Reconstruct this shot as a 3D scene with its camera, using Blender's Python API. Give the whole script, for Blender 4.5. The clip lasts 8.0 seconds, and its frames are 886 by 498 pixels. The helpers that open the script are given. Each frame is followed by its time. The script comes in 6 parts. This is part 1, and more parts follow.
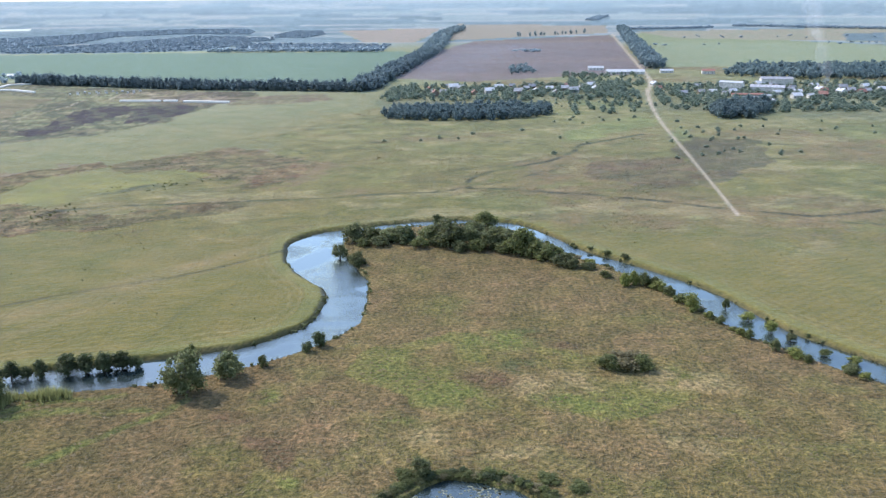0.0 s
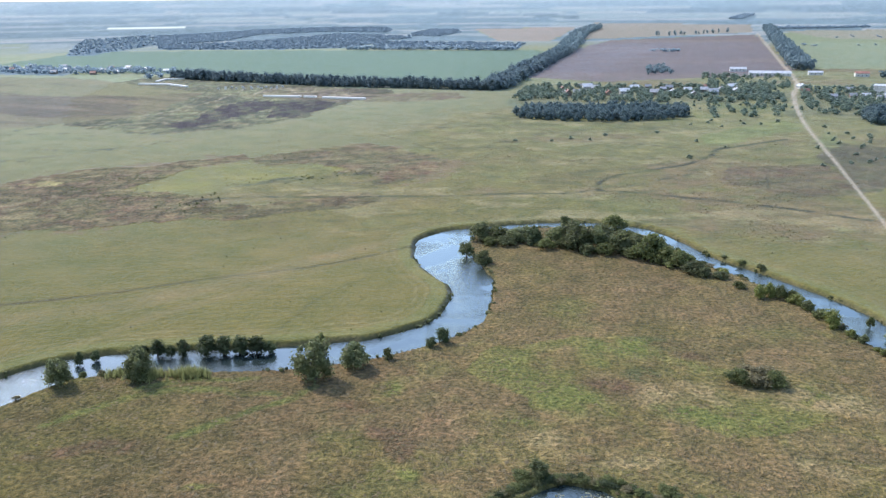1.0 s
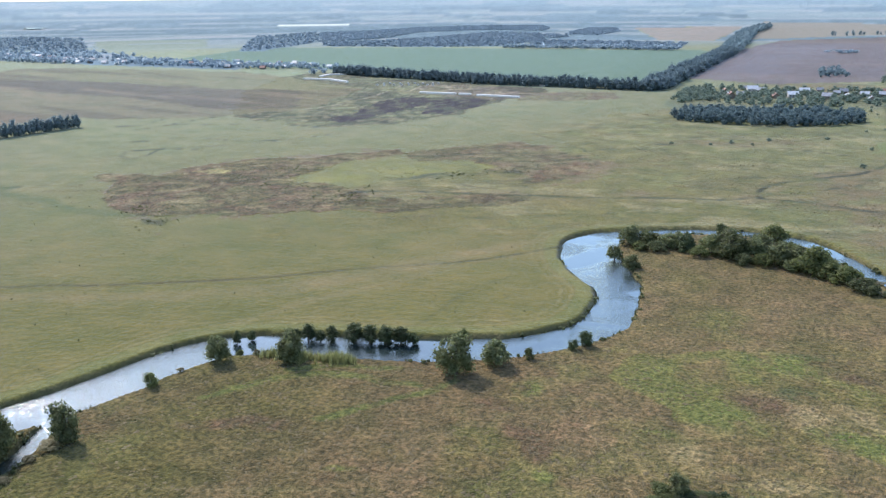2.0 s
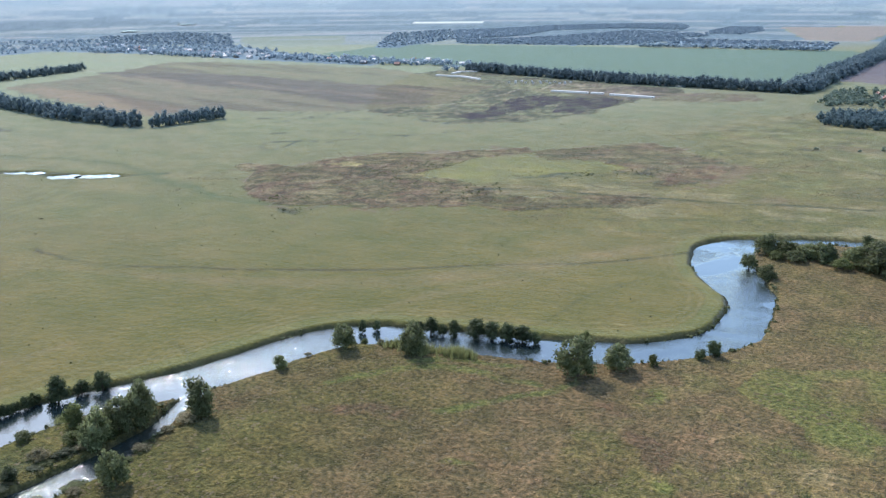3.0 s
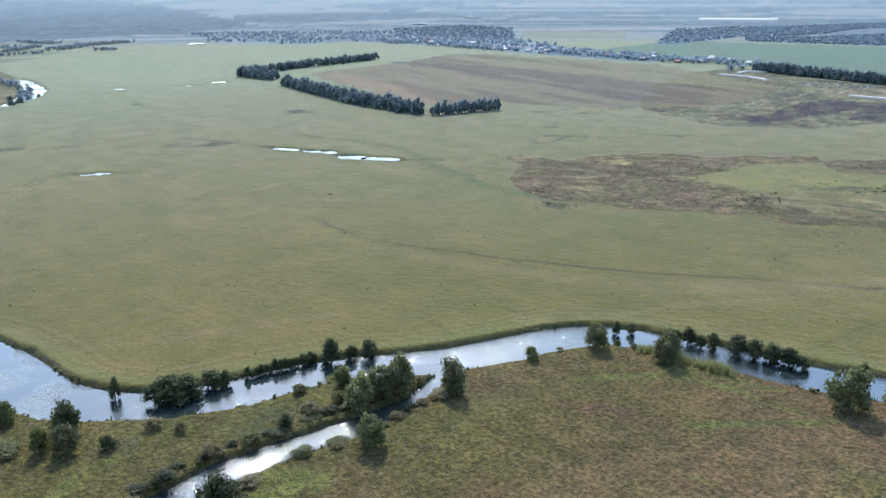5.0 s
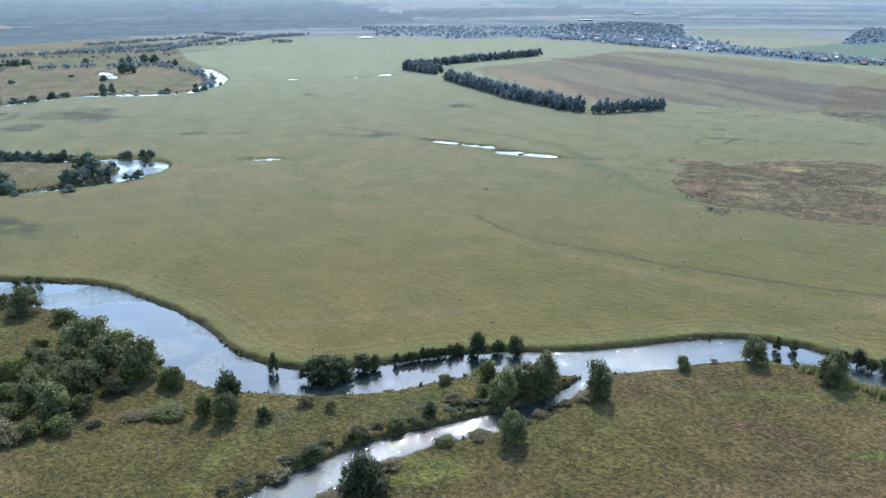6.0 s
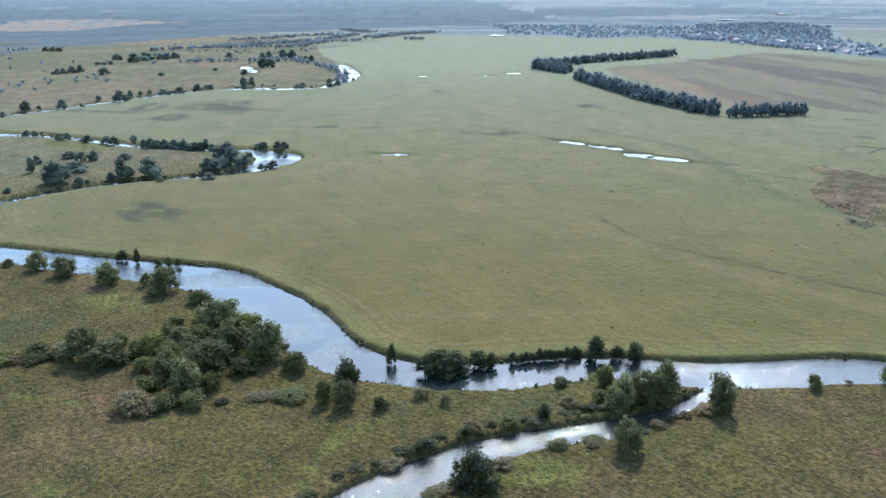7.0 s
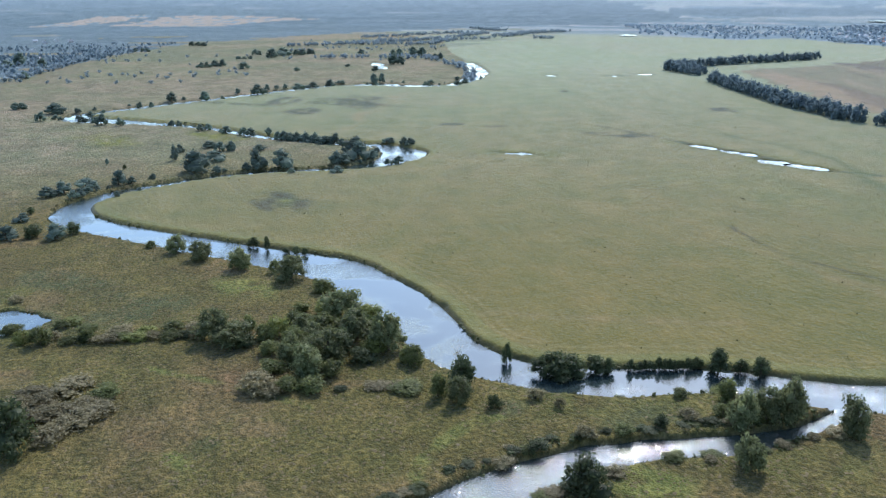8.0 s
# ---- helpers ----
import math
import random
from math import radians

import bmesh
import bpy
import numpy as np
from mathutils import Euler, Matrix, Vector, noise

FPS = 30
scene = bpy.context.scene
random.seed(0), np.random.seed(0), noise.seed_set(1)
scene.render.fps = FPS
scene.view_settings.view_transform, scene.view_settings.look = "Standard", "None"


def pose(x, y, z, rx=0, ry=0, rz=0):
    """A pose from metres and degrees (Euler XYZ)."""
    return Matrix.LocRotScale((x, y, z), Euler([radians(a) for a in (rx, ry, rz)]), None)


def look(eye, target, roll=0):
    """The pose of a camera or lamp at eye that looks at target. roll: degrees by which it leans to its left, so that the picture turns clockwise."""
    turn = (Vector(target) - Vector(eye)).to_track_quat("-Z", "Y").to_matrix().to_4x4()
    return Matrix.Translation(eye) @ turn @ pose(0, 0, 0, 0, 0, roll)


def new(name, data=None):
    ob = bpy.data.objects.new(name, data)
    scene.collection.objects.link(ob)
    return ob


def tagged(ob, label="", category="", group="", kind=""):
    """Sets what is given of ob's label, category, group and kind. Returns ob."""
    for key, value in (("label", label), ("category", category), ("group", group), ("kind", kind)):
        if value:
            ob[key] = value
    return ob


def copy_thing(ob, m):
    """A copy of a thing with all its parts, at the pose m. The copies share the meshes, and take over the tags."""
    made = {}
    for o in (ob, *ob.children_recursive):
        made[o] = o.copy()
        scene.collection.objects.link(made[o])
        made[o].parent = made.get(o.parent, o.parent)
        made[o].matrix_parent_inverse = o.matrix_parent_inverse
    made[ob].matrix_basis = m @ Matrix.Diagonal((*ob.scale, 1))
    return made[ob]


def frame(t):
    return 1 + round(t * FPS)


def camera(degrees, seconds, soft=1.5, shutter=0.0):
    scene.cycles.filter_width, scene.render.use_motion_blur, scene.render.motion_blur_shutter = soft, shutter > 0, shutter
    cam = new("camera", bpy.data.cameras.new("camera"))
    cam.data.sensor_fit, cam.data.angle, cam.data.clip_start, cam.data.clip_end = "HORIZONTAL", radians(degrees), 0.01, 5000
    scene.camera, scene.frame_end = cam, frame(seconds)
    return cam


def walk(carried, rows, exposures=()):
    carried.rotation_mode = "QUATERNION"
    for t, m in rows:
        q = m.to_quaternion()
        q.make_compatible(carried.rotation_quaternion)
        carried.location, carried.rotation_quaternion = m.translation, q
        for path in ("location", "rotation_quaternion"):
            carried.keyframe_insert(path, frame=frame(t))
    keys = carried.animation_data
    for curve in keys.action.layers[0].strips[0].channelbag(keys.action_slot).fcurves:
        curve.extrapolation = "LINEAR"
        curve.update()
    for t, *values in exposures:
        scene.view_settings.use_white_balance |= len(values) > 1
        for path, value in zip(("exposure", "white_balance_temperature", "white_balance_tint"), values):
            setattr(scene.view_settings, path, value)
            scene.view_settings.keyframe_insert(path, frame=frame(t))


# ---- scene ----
# A drone turns over a river meadow. Metres; the first view looks along +y, the walk turns to its left.
cam = camera(55.57, 8.0, soft=1.3)
PATH = [
    (0, (0.09, 0.08, 90.00), (0.04, 96.00, 61.73), -0.45),
    (0.5, (-0.00, -0.36, 90.49), (-6.25, 95.35, 62.20), -0.53),
    (1, (-0.09, -0.77, 90.78), (-15.00, 93.96, 62.44), -0.55),
    (1.5, (-0.06, -0.73, 90.90), (-24.07, 92.11, 62.54), -0.59),
    (3, (-0.54, -1.17, 90.90), (-45.66, 83.41, 62.41), -0.50),
    (3.5, (-0.45, -1.40, 91.13), (-52.47, 79.08, 62.54), -0.52),
    (4, (-0.53, -1.65, 91.18), (-58.37, 74.72, 62.51), -0.44),
    (4.5, (-0.40, -2.04, 91.47), (-63.72, 69.83, 62.72), -0.37),
    (6, (-0.53, -2.39, 91.72), (-80.86, 49.48, 62.43), -0.07),
    (6.5, (-0.73, -2.56, 91.77), (-84.93, 42.63, 62.31), 0.08),
    (7, (-0.68, -2.61, 91.76), (-87.78, 36.68, 62.29), 0.09),
    (7.5, (-0.62, -2.87, 91.84), (-90.76, 28.73, 62.24), 0.20),
    (8, (-0.54, -3.13, 91.88), (-92.43, 22.88, 62.21), 0.27),
]
walk(cam, [(t, look(eye, target, roll)) for t, eye, target, roll in PATH], exposures=[(0.0, 1.1, 6350, 14), (4.0, 0.88, 6120, 13.5), (8.0, 0.85, 6060, 13)])

# ---- light: late-summer sun, ahead and to the left, over a thin haze ----
SUN_AZ, SUN_EL = radians(55), radians(44)
world = bpy.data.worlds.new("world")
scene.world = world
world.use_nodes = True
wn = world.node_tree.nodes
sky = wn.new("ShaderNodeTexSky")
sky.sky_type, sky.sun_disc = "NISHITA", False
sky.sun_elevation, sky.sun_rotation = SUN_EL, -SUN_AZ
sky.dust_density, sky.air_density, sky.ozone_density = 0.8, 1.0, 0.8
wn["Background"].inputs["Strength"].default_value = 0.15
world.node_tree.links.new(sky.outputs[0], wn["Background"].inputs["Color"])
sun_data = bpy.data.lights.new("sun", "SUN")
sun_data.energy, sun_data.angle, sun_data.color = 2.0, radians(0.53), (1.0, 0.95, 0.88)
sun = new("sun", sun_data)
sun.matrix_world = look((-math.sin(SUN_AZ) * 300, math.cos(SUN_AZ) * 300, math.tan(SUN_EL) * 300), (0, 0, 0))


# ---- materials ----
def material(name, rough=0.9, metal=0.0, spec=0.3):
    """A principled material with its nodes; returns the material, its tree and its shader."""
    m = bpy.data.materials.new(name)
    m.use_nodes = True
    b = m.node_tree.nodes["Principled BSDF"]
    b.inputs["Roughness"].default_value = rough
    b.inputs["Metallic"].default_value = metal
    b.inputs["Specular IOR Level"].default_value = spec
    return m, m.node_tree, b


def node(tree, kind, **values):
    n = tree.nodes.new(kind)
    for key, value in values.items():
        n.inputs[key.replace("_", " ")].default_value = value
    return n


def noise_mix(tree, low, high, scale, detail=4.0, coords="Object", spread=(0.35, 0.65)):
    """Colour that wanders between two colours by a noise of that scale (per metre)."""
    at = tree.nodes.new("ShaderNodeTexCoord")
    n = node(tree, "ShaderNodeTexNoise", Scale=scale, Detail=detail)
    tree.links.new(at.outputs[coords], n.inputs["Vector"])
    r = tree.nodes.new("ShaderNodeValToRGB")
    r.color_ramp.elements[0].position, r.color_ramp.elements[1].position = spread
    r.color_ramp.elements[0].color, r.color_ramp.elements[1].color = (*low, 1), (*high, 1)
    tree.links.new(n.outputs[0], r.inputs[0])
    return r.outputs[0], n


def multiply(tree, a, b):
    n = tree.nodes.new("ShaderNodeMix")
    n.data_type, n.blend_type = "RGBA", "MULTIPLY"
    n.inputs[0].default_value = 1.0
    tree.links.new(a, n.inputs[6])
    tree.links.new(b, n.inputs[7])
    return n.outputs[2]


def bump(tree, shader, height, strength, distance):
    n = node(tree, "ShaderNodeBump", Strength=strength, Distance=distance)
    tree.links.new(height, n.inputs["Height"])
    tree.links.new(n.outputs[0], shader.inputs["Normal"])


def plain(name, low, high, scale=1.5, rough=0.85, spec=0.3, relief=0.2, metal=0.0, by_object=0.0):
    """A weathered surface: two tones in a broad and a fine grain, a little relief, some change from object to object."""
    m, tree, b = material(name, rough, metal, spec)
    broad, n = noise_mix(tree, low, high, scale)
    fine, n2 = noise_mix(tree, (0.8, 0.8, 0.8), (1.15, 1.15, 1.15), scale * 9)
    colour = multiply(tree, broad, fine)
    if by_object:
        info = tree.nodes.new("ShaderNodeObjectInfo")
        hsv = tree.nodes.new("ShaderNodeHueSaturation")
        ramp = node(tree, "ShaderNodeMapRange", To_Min=1 - by_object, To_Max=1 + by_object)
        tree.links.new(info.outputs["Random"], ramp.inputs["Value"])
        tree.links.new(ramp.outputs[0], hsv.inputs["Value"])
        tree.links.new(colour, hsv.inputs["Color"])
        colour = hsv.outputs[0]
    tree.links.new(colour, b.inputs["Base Color"])
    if relief:
        bump(tree, b, n2.outputs[0], relief, 0.3 / scale)
    return m


def foliage(name, low, high, glow=0.25, rough=0.6, sheen=0.0, vary=(0.75, 1.3)):
    """Leaves: tone varies from clump to clump and from tree to tree, with light coming through."""
    m, tree, b = material(name, rough, 0.0, 0.35)
    geo = tree.nodes.new("ShaderNodeNewGeometry")
    r = tree.nodes.new("ShaderNodeValToRGB")
    r.color_ramp.elements[0].color, r.color_ramp.elements[1].color = (*low, 1), (*high, 1)
    tree.links.new(geo.outputs["Random Per Island"], r.inputs[0])
    info = tree.nodes.new("ShaderNodeObjectInfo")
    hsv = tree.nodes.new("ShaderNodeHueSaturation")
    ramp = node(tree, "ShaderNodeMapRange", To_Min=vary[0], To_Max=vary[1])
    tree.links.new(info.outputs["Random"], ramp.inputs["Value"])
    tree.links.new(ramp.outputs[0], hsv.inputs["Value"])
    tree.links.new(r.outputs[0], hsv.inputs["Color"])
    tree.links.new(hsv.outputs[0], b.inputs["Base Color"])
    # bluish sheen adds a little haze to distant leaves
    b.inputs["Sheen Weight"].default_value = sheen
    b.inputs["Sheen Tint"].default_value = (0.7, 0.82, 1.0, 1)
    t = tree.nodes.new("ShaderNodeBsdfTranslucent")
    tree.links.new(hsv.outputs[0], t.inputs["Color"])
    mix = node(tree, "ShaderNodeMixShader", Fac=glow)
    tree.links.new(b.outputs[0], mix.inputs[1])
    tree.links.new(t.outputs[0], mix.inputs[2])
    tree.links.new(mix.outputs[0], tree.nodes["Material Output"].inputs["Surface"])
    return m


def ground_material():
    """Grassland: the plan's cover colour, broken by tussocks, blades and wilted spots, under a bluish sheen for haze.
    """
    m, tree, b = material("grassland", 0.95, 0.0, 0.15)
    cover = tree.nodes.new("ShaderNodeVertexColor")
    cover.layer_name = "cover"
    tuft, n1 = noise_mix(tree, (0.56, 0.6, 0.53), (1.44, 1.38, 1.32), 0.8, 6.0, spread=(0.34, 0.66))
    blade, n2 = noise_mix(tree, (0.72, 0.76, 0.7), (1.28, 1.25, 1.22), 2.4, 5.0, spread=(0.32, 0.68))
    clump, n4 = noise_mix(tree, (0.84, 0.88, 0.82), (1.16, 1.11, 1.1), 0.2, 7.0, spread=(0.38, 0.62))
    patch, n3 = noise_mix(tree, (0.88, 0.92, 0.86), (1.1, 1.06, 1.08), 0.06, 5.0)
    grain = tree.nodes.new("ShaderNodeMix")
    grain.data_type = "RGBA"
    grain.inputs[6].default_value = (1, 1, 1, 1)
    tree.links.new(cover.outputs["Alpha"], grain.inputs[0])
    tree.links.new(multiply(tree, multiply(tree, tuft, blade), clump), grain.inputs[7])
    colour = multiply(tree, multiply(tree, cover.outputs["Color"], grain.outputs[2]), patch)
    tree.links.new(colour, b.inputs["Base Color"])
    # blue-tinted sheen stands in for haze at flat angles
    haze_sheen = node(tree, "ShaderNodeMapRange", From_Min=0.42, From_Max=1.0, To_Min=0.28, To_Max=0.08)
    tree.links.new(cover.outputs["Alpha"], haze_sheen.inputs["Value"])
    tree.links.new(haze_sheen.outputs[0], b.inputs["Sheen Weight"])
    b.inputs["Sheen Roughness"].default_value = 0.16
    b.inputs["Sheen Tint"].default_value = (0.52, 0.77, 1.0, 1)
    total = tree.nodes.new("ShaderNodeMath")
    total.operation = "ADD"
    tree.links.new(n1.outputs[0], total.inputs[0])
    tree.links.new(n2.outputs[0], total.inputs[1])
    hummock = tree.nodes.new("ShaderNodeMath")
    hummock.operation = "MULTIPLY_ADD"
    hummock.inputs[1].default_value = 1.5
    tree.links.new(n4.outputs[0], hummock.inputs[0])
    tree.links.new(total.outputs[0], hummock.inputs[2])
    uneven = tree.nodes.new("ShaderNodeMath")
    uneven.operation = "MULTIPLY"
    tree.links.new(hummock.outputs[0], uneven.inputs[0])
    tree.links.new(cover.outputs["Alpha"], uneven.inputs[1])
    bump(tree, b, uneven.outputs[0], 1.0, 0.8)
    return m


def water_material(name, calm_part, ripple):
    """Slow river water: dark below, a mirror at flat angles, wrinkled in gusts that leave calm lanes between them."""
    m, tree, b = material(name, 0.06, 0.0, 0.5)
    b.inputs["Base Color"].default_value = (0.03, 0.045, 0.045, 1)
    gloss = node(tree, "ShaderNodeBsdfGlossy", Roughness=0.032)
    gloss.inputs["Color"].default_value = (0.76, 0.88, 0.87, 1)
    fres = node(tree, "ShaderNodeFresnel", IOR=1.8)
    mix = tree.nodes.new("ShaderNodeMixShader")
    at = tree.nodes.new("ShaderNodeTexCoord")
    wave = node(tree, "ShaderNodeTexNoise", Scale=2.3, Detail=1.0, Roughness=0.5)
    tree.links.new(at.outputs["Object"], wave.inputs["Vector"])
    calm = node(tree, "ShaderNodeTexNoise", Scale=0.045, Detail=4.0, Distortion=0.6)
    tree.links.new(at.outputs["Object"], calm.inputs["Vector"])
    wind = node(tree, "ShaderNodeMapRange", From_Min=calm_part - 0.06, From_Max=calm_part + 0.06, To_Min=0.05, To_Max=1.0)
    tree.links.new(calm.outputs[0], wind.inputs["Value"])
    rip = node(tree, "ShaderNodeBump", Distance=ripple)
    tree.links.new(wind.outputs[0], rip.inputs["Strength"])
    tree.links.new(wave.outputs[0], rip.inputs["Height"])
    for shader in (b, gloss, fres):
        tree.links.new(rip.outputs[0], shader.inputs["Normal"])
    tree.links.new(fres.outputs[0], mix.inputs[0])
    tree.links.new(b.outputs[0], mix.inputs[1])
    tree.links.new(gloss.outputs[0], mix.inputs[2])
    tree.links.new(mix.outputs[0], tree.nodes["Material Output"].inputs["Surface"])
    return m


GROUND = ground_material()
WATER, CHANNEL_WATER = water_material("river_water", 0.47, 0.16), water_material("channel_water", 0.25, 0.17)
BARK = plain("bark", (0.07, 0.055, 0.04), (0.16, 0.13, 0.1), 2.0)
LEAF_WILLOW = foliage("willow_leaves", (0.095, 0.117, 0.045), (0.26, 0.28, 0.135), 0.55)
LEAF_ALDER = foliage("alder_leaves", (0.048, 0.07, 0.03), (0.115, 0.14, 0.062), 0.5)
LEAF_SHRUB = foliage("shrub_leaves", (0.085, 0.107, 0.038), (0.205, 0.225, 0.082), 0.55)
LEAF_BROWN = foliage("wilted_shrub_leaves", (0.15, 0.135, 0.065), (0.34, 0.3, 0.165), 0.5)
LEAF_YELLOW = foliage("yellow_green_leaves", (0.15, 0.18, 0.045), (0.27, 0.28, 0.08), 0.4)
LEAF_REED = foliage("reed_leaves", (0.16, 0.18, 0.07), (0.3, 0.3, 0.13), 0.5)
LEAF_SEDGE = foliage("sedge_leaves", (0.045, 0.052, 0.024), (0.12, 0.115, 0.055), 0.35)
LEAF_BANK = foliage("bank_scrub_leaves", (0.06, 0.075, 0.03), (0.17, 0.185, 0.075), 0.5)
LEAF_TUSSOCK = foliage("tussock_leaves", (0.17, 0.14, 0.062), (0.26, 0.205, 0.105), 0.55)
LEAF_TUFT = foliage("tuft_leaves", (0.1, 0.095, 0.045), (0.19, 0.155, 0.08), 0.35)
# belts and planted woods: haze put into the leaf colour, paler and bluer
LEAF_BELT_HAZED = foliage("hazed_belt_leaves", (0.145, 0.205, 0.225), (0.19, 0.255, 0.275), 0.65, 0.8, 0.05, (0.92, 1.08))
LEAF_PINE_HAZED = foliage("hazed_planted_leaves", (0.125, 0.185, 0.195), (0.18, 0.245, 0.25), 0.65, 0.8, 0.05, (0.95, 1.05))
# far river and garden trees: green lightened and blued for haze
LEAF_MID_HAZED = foliage("hazed_river_leaves", (0.115, 0.165, 0.14), (0.22, 0.28, 0.22), 0.6, 0.8)
LEAF_GARDEN_HAZED = foliage("hazed_garden_leaves", (0.115, 0.165, 0.14), (0.25, 0.3, 0.23), 0.62, 0.8, 0.1)
# forest and distant woods: palest and bluest leaves, coloured for haze
LEAF_FOREST_HAZED = foliage("hazed_forest_leaves", (0.195, 0.26, 0.29), (0.25, 0.315, 0.345), 0.68, 0.9, 0.0, (0.95, 1.05))
LEAF_FAR_HAZED = foliage("hazed_distant_leaves", (0.25, 0.33, 0.385), (0.31, 0.395, 0.45), 0.7, 0.9, 0.0, (0.96, 1.04))


# ---- the plan: river, ponds, tracks, fields ----
def lattice(ix, iy, seed):
    n = (ix * 374761393 + iy * 668265263 + seed * 144269504) & 0xFFFFFFFF
    n = ((n ^ (n >> 13)) * 1274126177) & 0xFFFFFFFF
    return ((n ^ (n >> 16)) & 0xFFFF) / 65535.0


def value_noise(x, y, size, octaves=3, seed=1):
    """Smooth noise of 0 to 1, whose largest lumps are size metres wide."""
    total, weight, amount = np.zeros_like(x), 0.0, 1.0
    for k in range(octaves):
        u, v = x / size * 2**k, y / size * 2**k
        i, j = np.floor(u).astype(np.int64), np.floor(v).astype(np.int64)
        a, b = u - i, v - j
        a, b = a * a * (3 - 2 * a), b * b * (3 - 2 * b)
        s = seed + 17 * k
        low = lattice(i, j, s) * (1 - a) + lattice(i + 1, j, s) * a
        high = lattice(i, j + 1, s) * (1 - a) + lattice(i + 1, j + 1, s) * a
        total += amount * (low * (1 - b) + high * b)
        weight += amount
        amount *= 0.55
    return total / weight


def spline(points, steps=4):
    """A smooth line through the points, all columns alike."""
    p = np.array(points, float)
    p = np.vstack([2 * p[0] - p[1], p, 2 * p[-1] - p[-2]])
    out = []
    for k in range(1, len(p) - 2):
        a, b, c, d = p[k - 1 : k + 3]
        for s in np.linspace(0, 1, steps, endpoint=False):
            out.append(0.5 * (2 * b + (c - a) * s + (2 * a - 5 * b + 4 * c - d) * s**2 + (3 * b - a - 3 * c + d) * s**3))
    return np.array(out + [p[-2]])


# Centre line and width of the river, from the bend in the east to the far loops in the west.
RIVER_EAST = [
    (150, 128, 11), (128, 168, 11), (108, 196, 10.8), (95, 214, 11.8), (89, 226, 12), (81, 251, 12.6), (74, 266, 10.5), (61, 286, 8.5), (48, 304, 7), (37, 329, 6.6),
    (29, 340, 8.6), (21, 344, 9.4), (7, 347, 9.4), (-10, 345, 8.4), (-24, 341, 7.6), (-33, 336, 8.2), (-42, 330, 11.9),
    (-47, 323, 16), (-49, 313, 19), (-46, 295, 21), (-37, 276, 18), (-33, 268, 15), (-31, 257, 12.5), (-31, 240, 13),
    (-35, 225, 13.6), (-48, 211, 13.3), (-62, 202, 14.7), (-81, 196, 14.9), (-112, 190, 12.5), (-124, 185, 13.3),
]
RIVER_MIDDLE = [
    (-130, 181, 13.6), (-136, 171, 14.2), (-147, 140, 14), (-163, 114, 13.3), (-169, 91, 14.7), (-174, 77, 13.4),
    (-181, 67, 13.5), (-190, 59, 15.1), (-203, 54, 15.9), (-223, 52, 16.9), (-240, 48, 20.2), (-266, 39, 21.1), (-275, 34, 22),
    (-284, 26, 21.5), (-300, 7, 18.1), (-341, -38, 15), (-360, -56, 15.7), (-374, -62, 15.4), (-390, -62, 11.6),
    (-404, -54, 8), (-417, -43, 7), (-435, -8, 6), (-443, 19, 7), (-442, 57, 8), (-446, 80, 12), (-453, 92, 17), (-468, 104, 24), (-479, 108, 25),
]
RIVER_WEST = [
    (-493, 103, 17), (-505, 95, 14), (-546, 38, 10), (-601, -5, 10), (-635, -50, 17), (-656, -84, 25), (-664, -92, 24), (-672, -97, 19),
    (-686, -90, 14), (-707, -66, 12), (-826, 98, 11), (-839, 133, 10), (-839, 159, 17), (-833, 176, 22), (-819, 199, 20), (-818, 226, 14),
    (-824, 241, 13), (-871, 274, 19), (-935, 302, 23), (-1003, 320, 16), (-1067, 329, 19),
]
CHANNEL = [
    (-146, 143, 3.4), (-142.3, 135, 3.7), (-137.7, 117, 3.6), (-136.7, 99, 7.3), (-139.4, 81, 6.9), (-139.4, 68, 8.3), (-137.5, 57, 9.2),
    (-135.9, 51.6, 9.5), (-133.9, 46.6, 10), (-130, 37, 11), (-123, 20, 11), (-112, 0, 11), (-100, -30, 11),
]
# Round waters: centre, half length, half width, turn in degrees.
PONDS = [
    (4, 130, 16, 15, 0), (-249, -60, 9, 6, 50), (-447, 288, 6.5, 1.7, 25), (-425, 298, 9.5, 2.1, 22), (-396, 300, 7, 4.2, 25), (-380, 309, 9.5, 2.5, 32),
    (-455, 171, 5, 1.5, 60), (-851, 440, 13, 3.6, 60), (-866, 472, 12, 3.6, 80), (-1600, 840, 14, 32, 60), (-875, 367, 4, 2, 40), (-1040, 208, 44, 6.5, 175), (-1160, -186, 60, 7, 177), (-2127, 1931, 26, 40, 40), (-2292, 2344, 30, 50, 40),
]
RIVER = spline(RIVER_EAST + RIVER_MIDDLE + RIVER_WEST, 4)
# the near reaches have worn back into the meadow bank
ahead = np.gradient(RIVER[:, :2], axis=0)
ahead /= np.linalg.norm(ahead, axis=1)[:, None]
worn_back = (np.hypot(RIVER[:, 0], RIVER[:, 1]) < 430) & ~((RIVER[:, 0] > -58) & (RIVER[:, 0] < -20) & (RIVER[:, 1] > 200) & (RIVER[:, 1] < 310))
RIVER[worn_back, 0] += 0.7 * ahead[worn_back, 1]
RIVER[worn_back, 1] -= 0.7 * ahead[worn_back, 0]
RIVER[worn_back, 2] += 1.4
SIDE_CHANNEL = spline(CHANNEL, 4) * (1, 1, 1.22)
WATER_LEVEL = -1.3


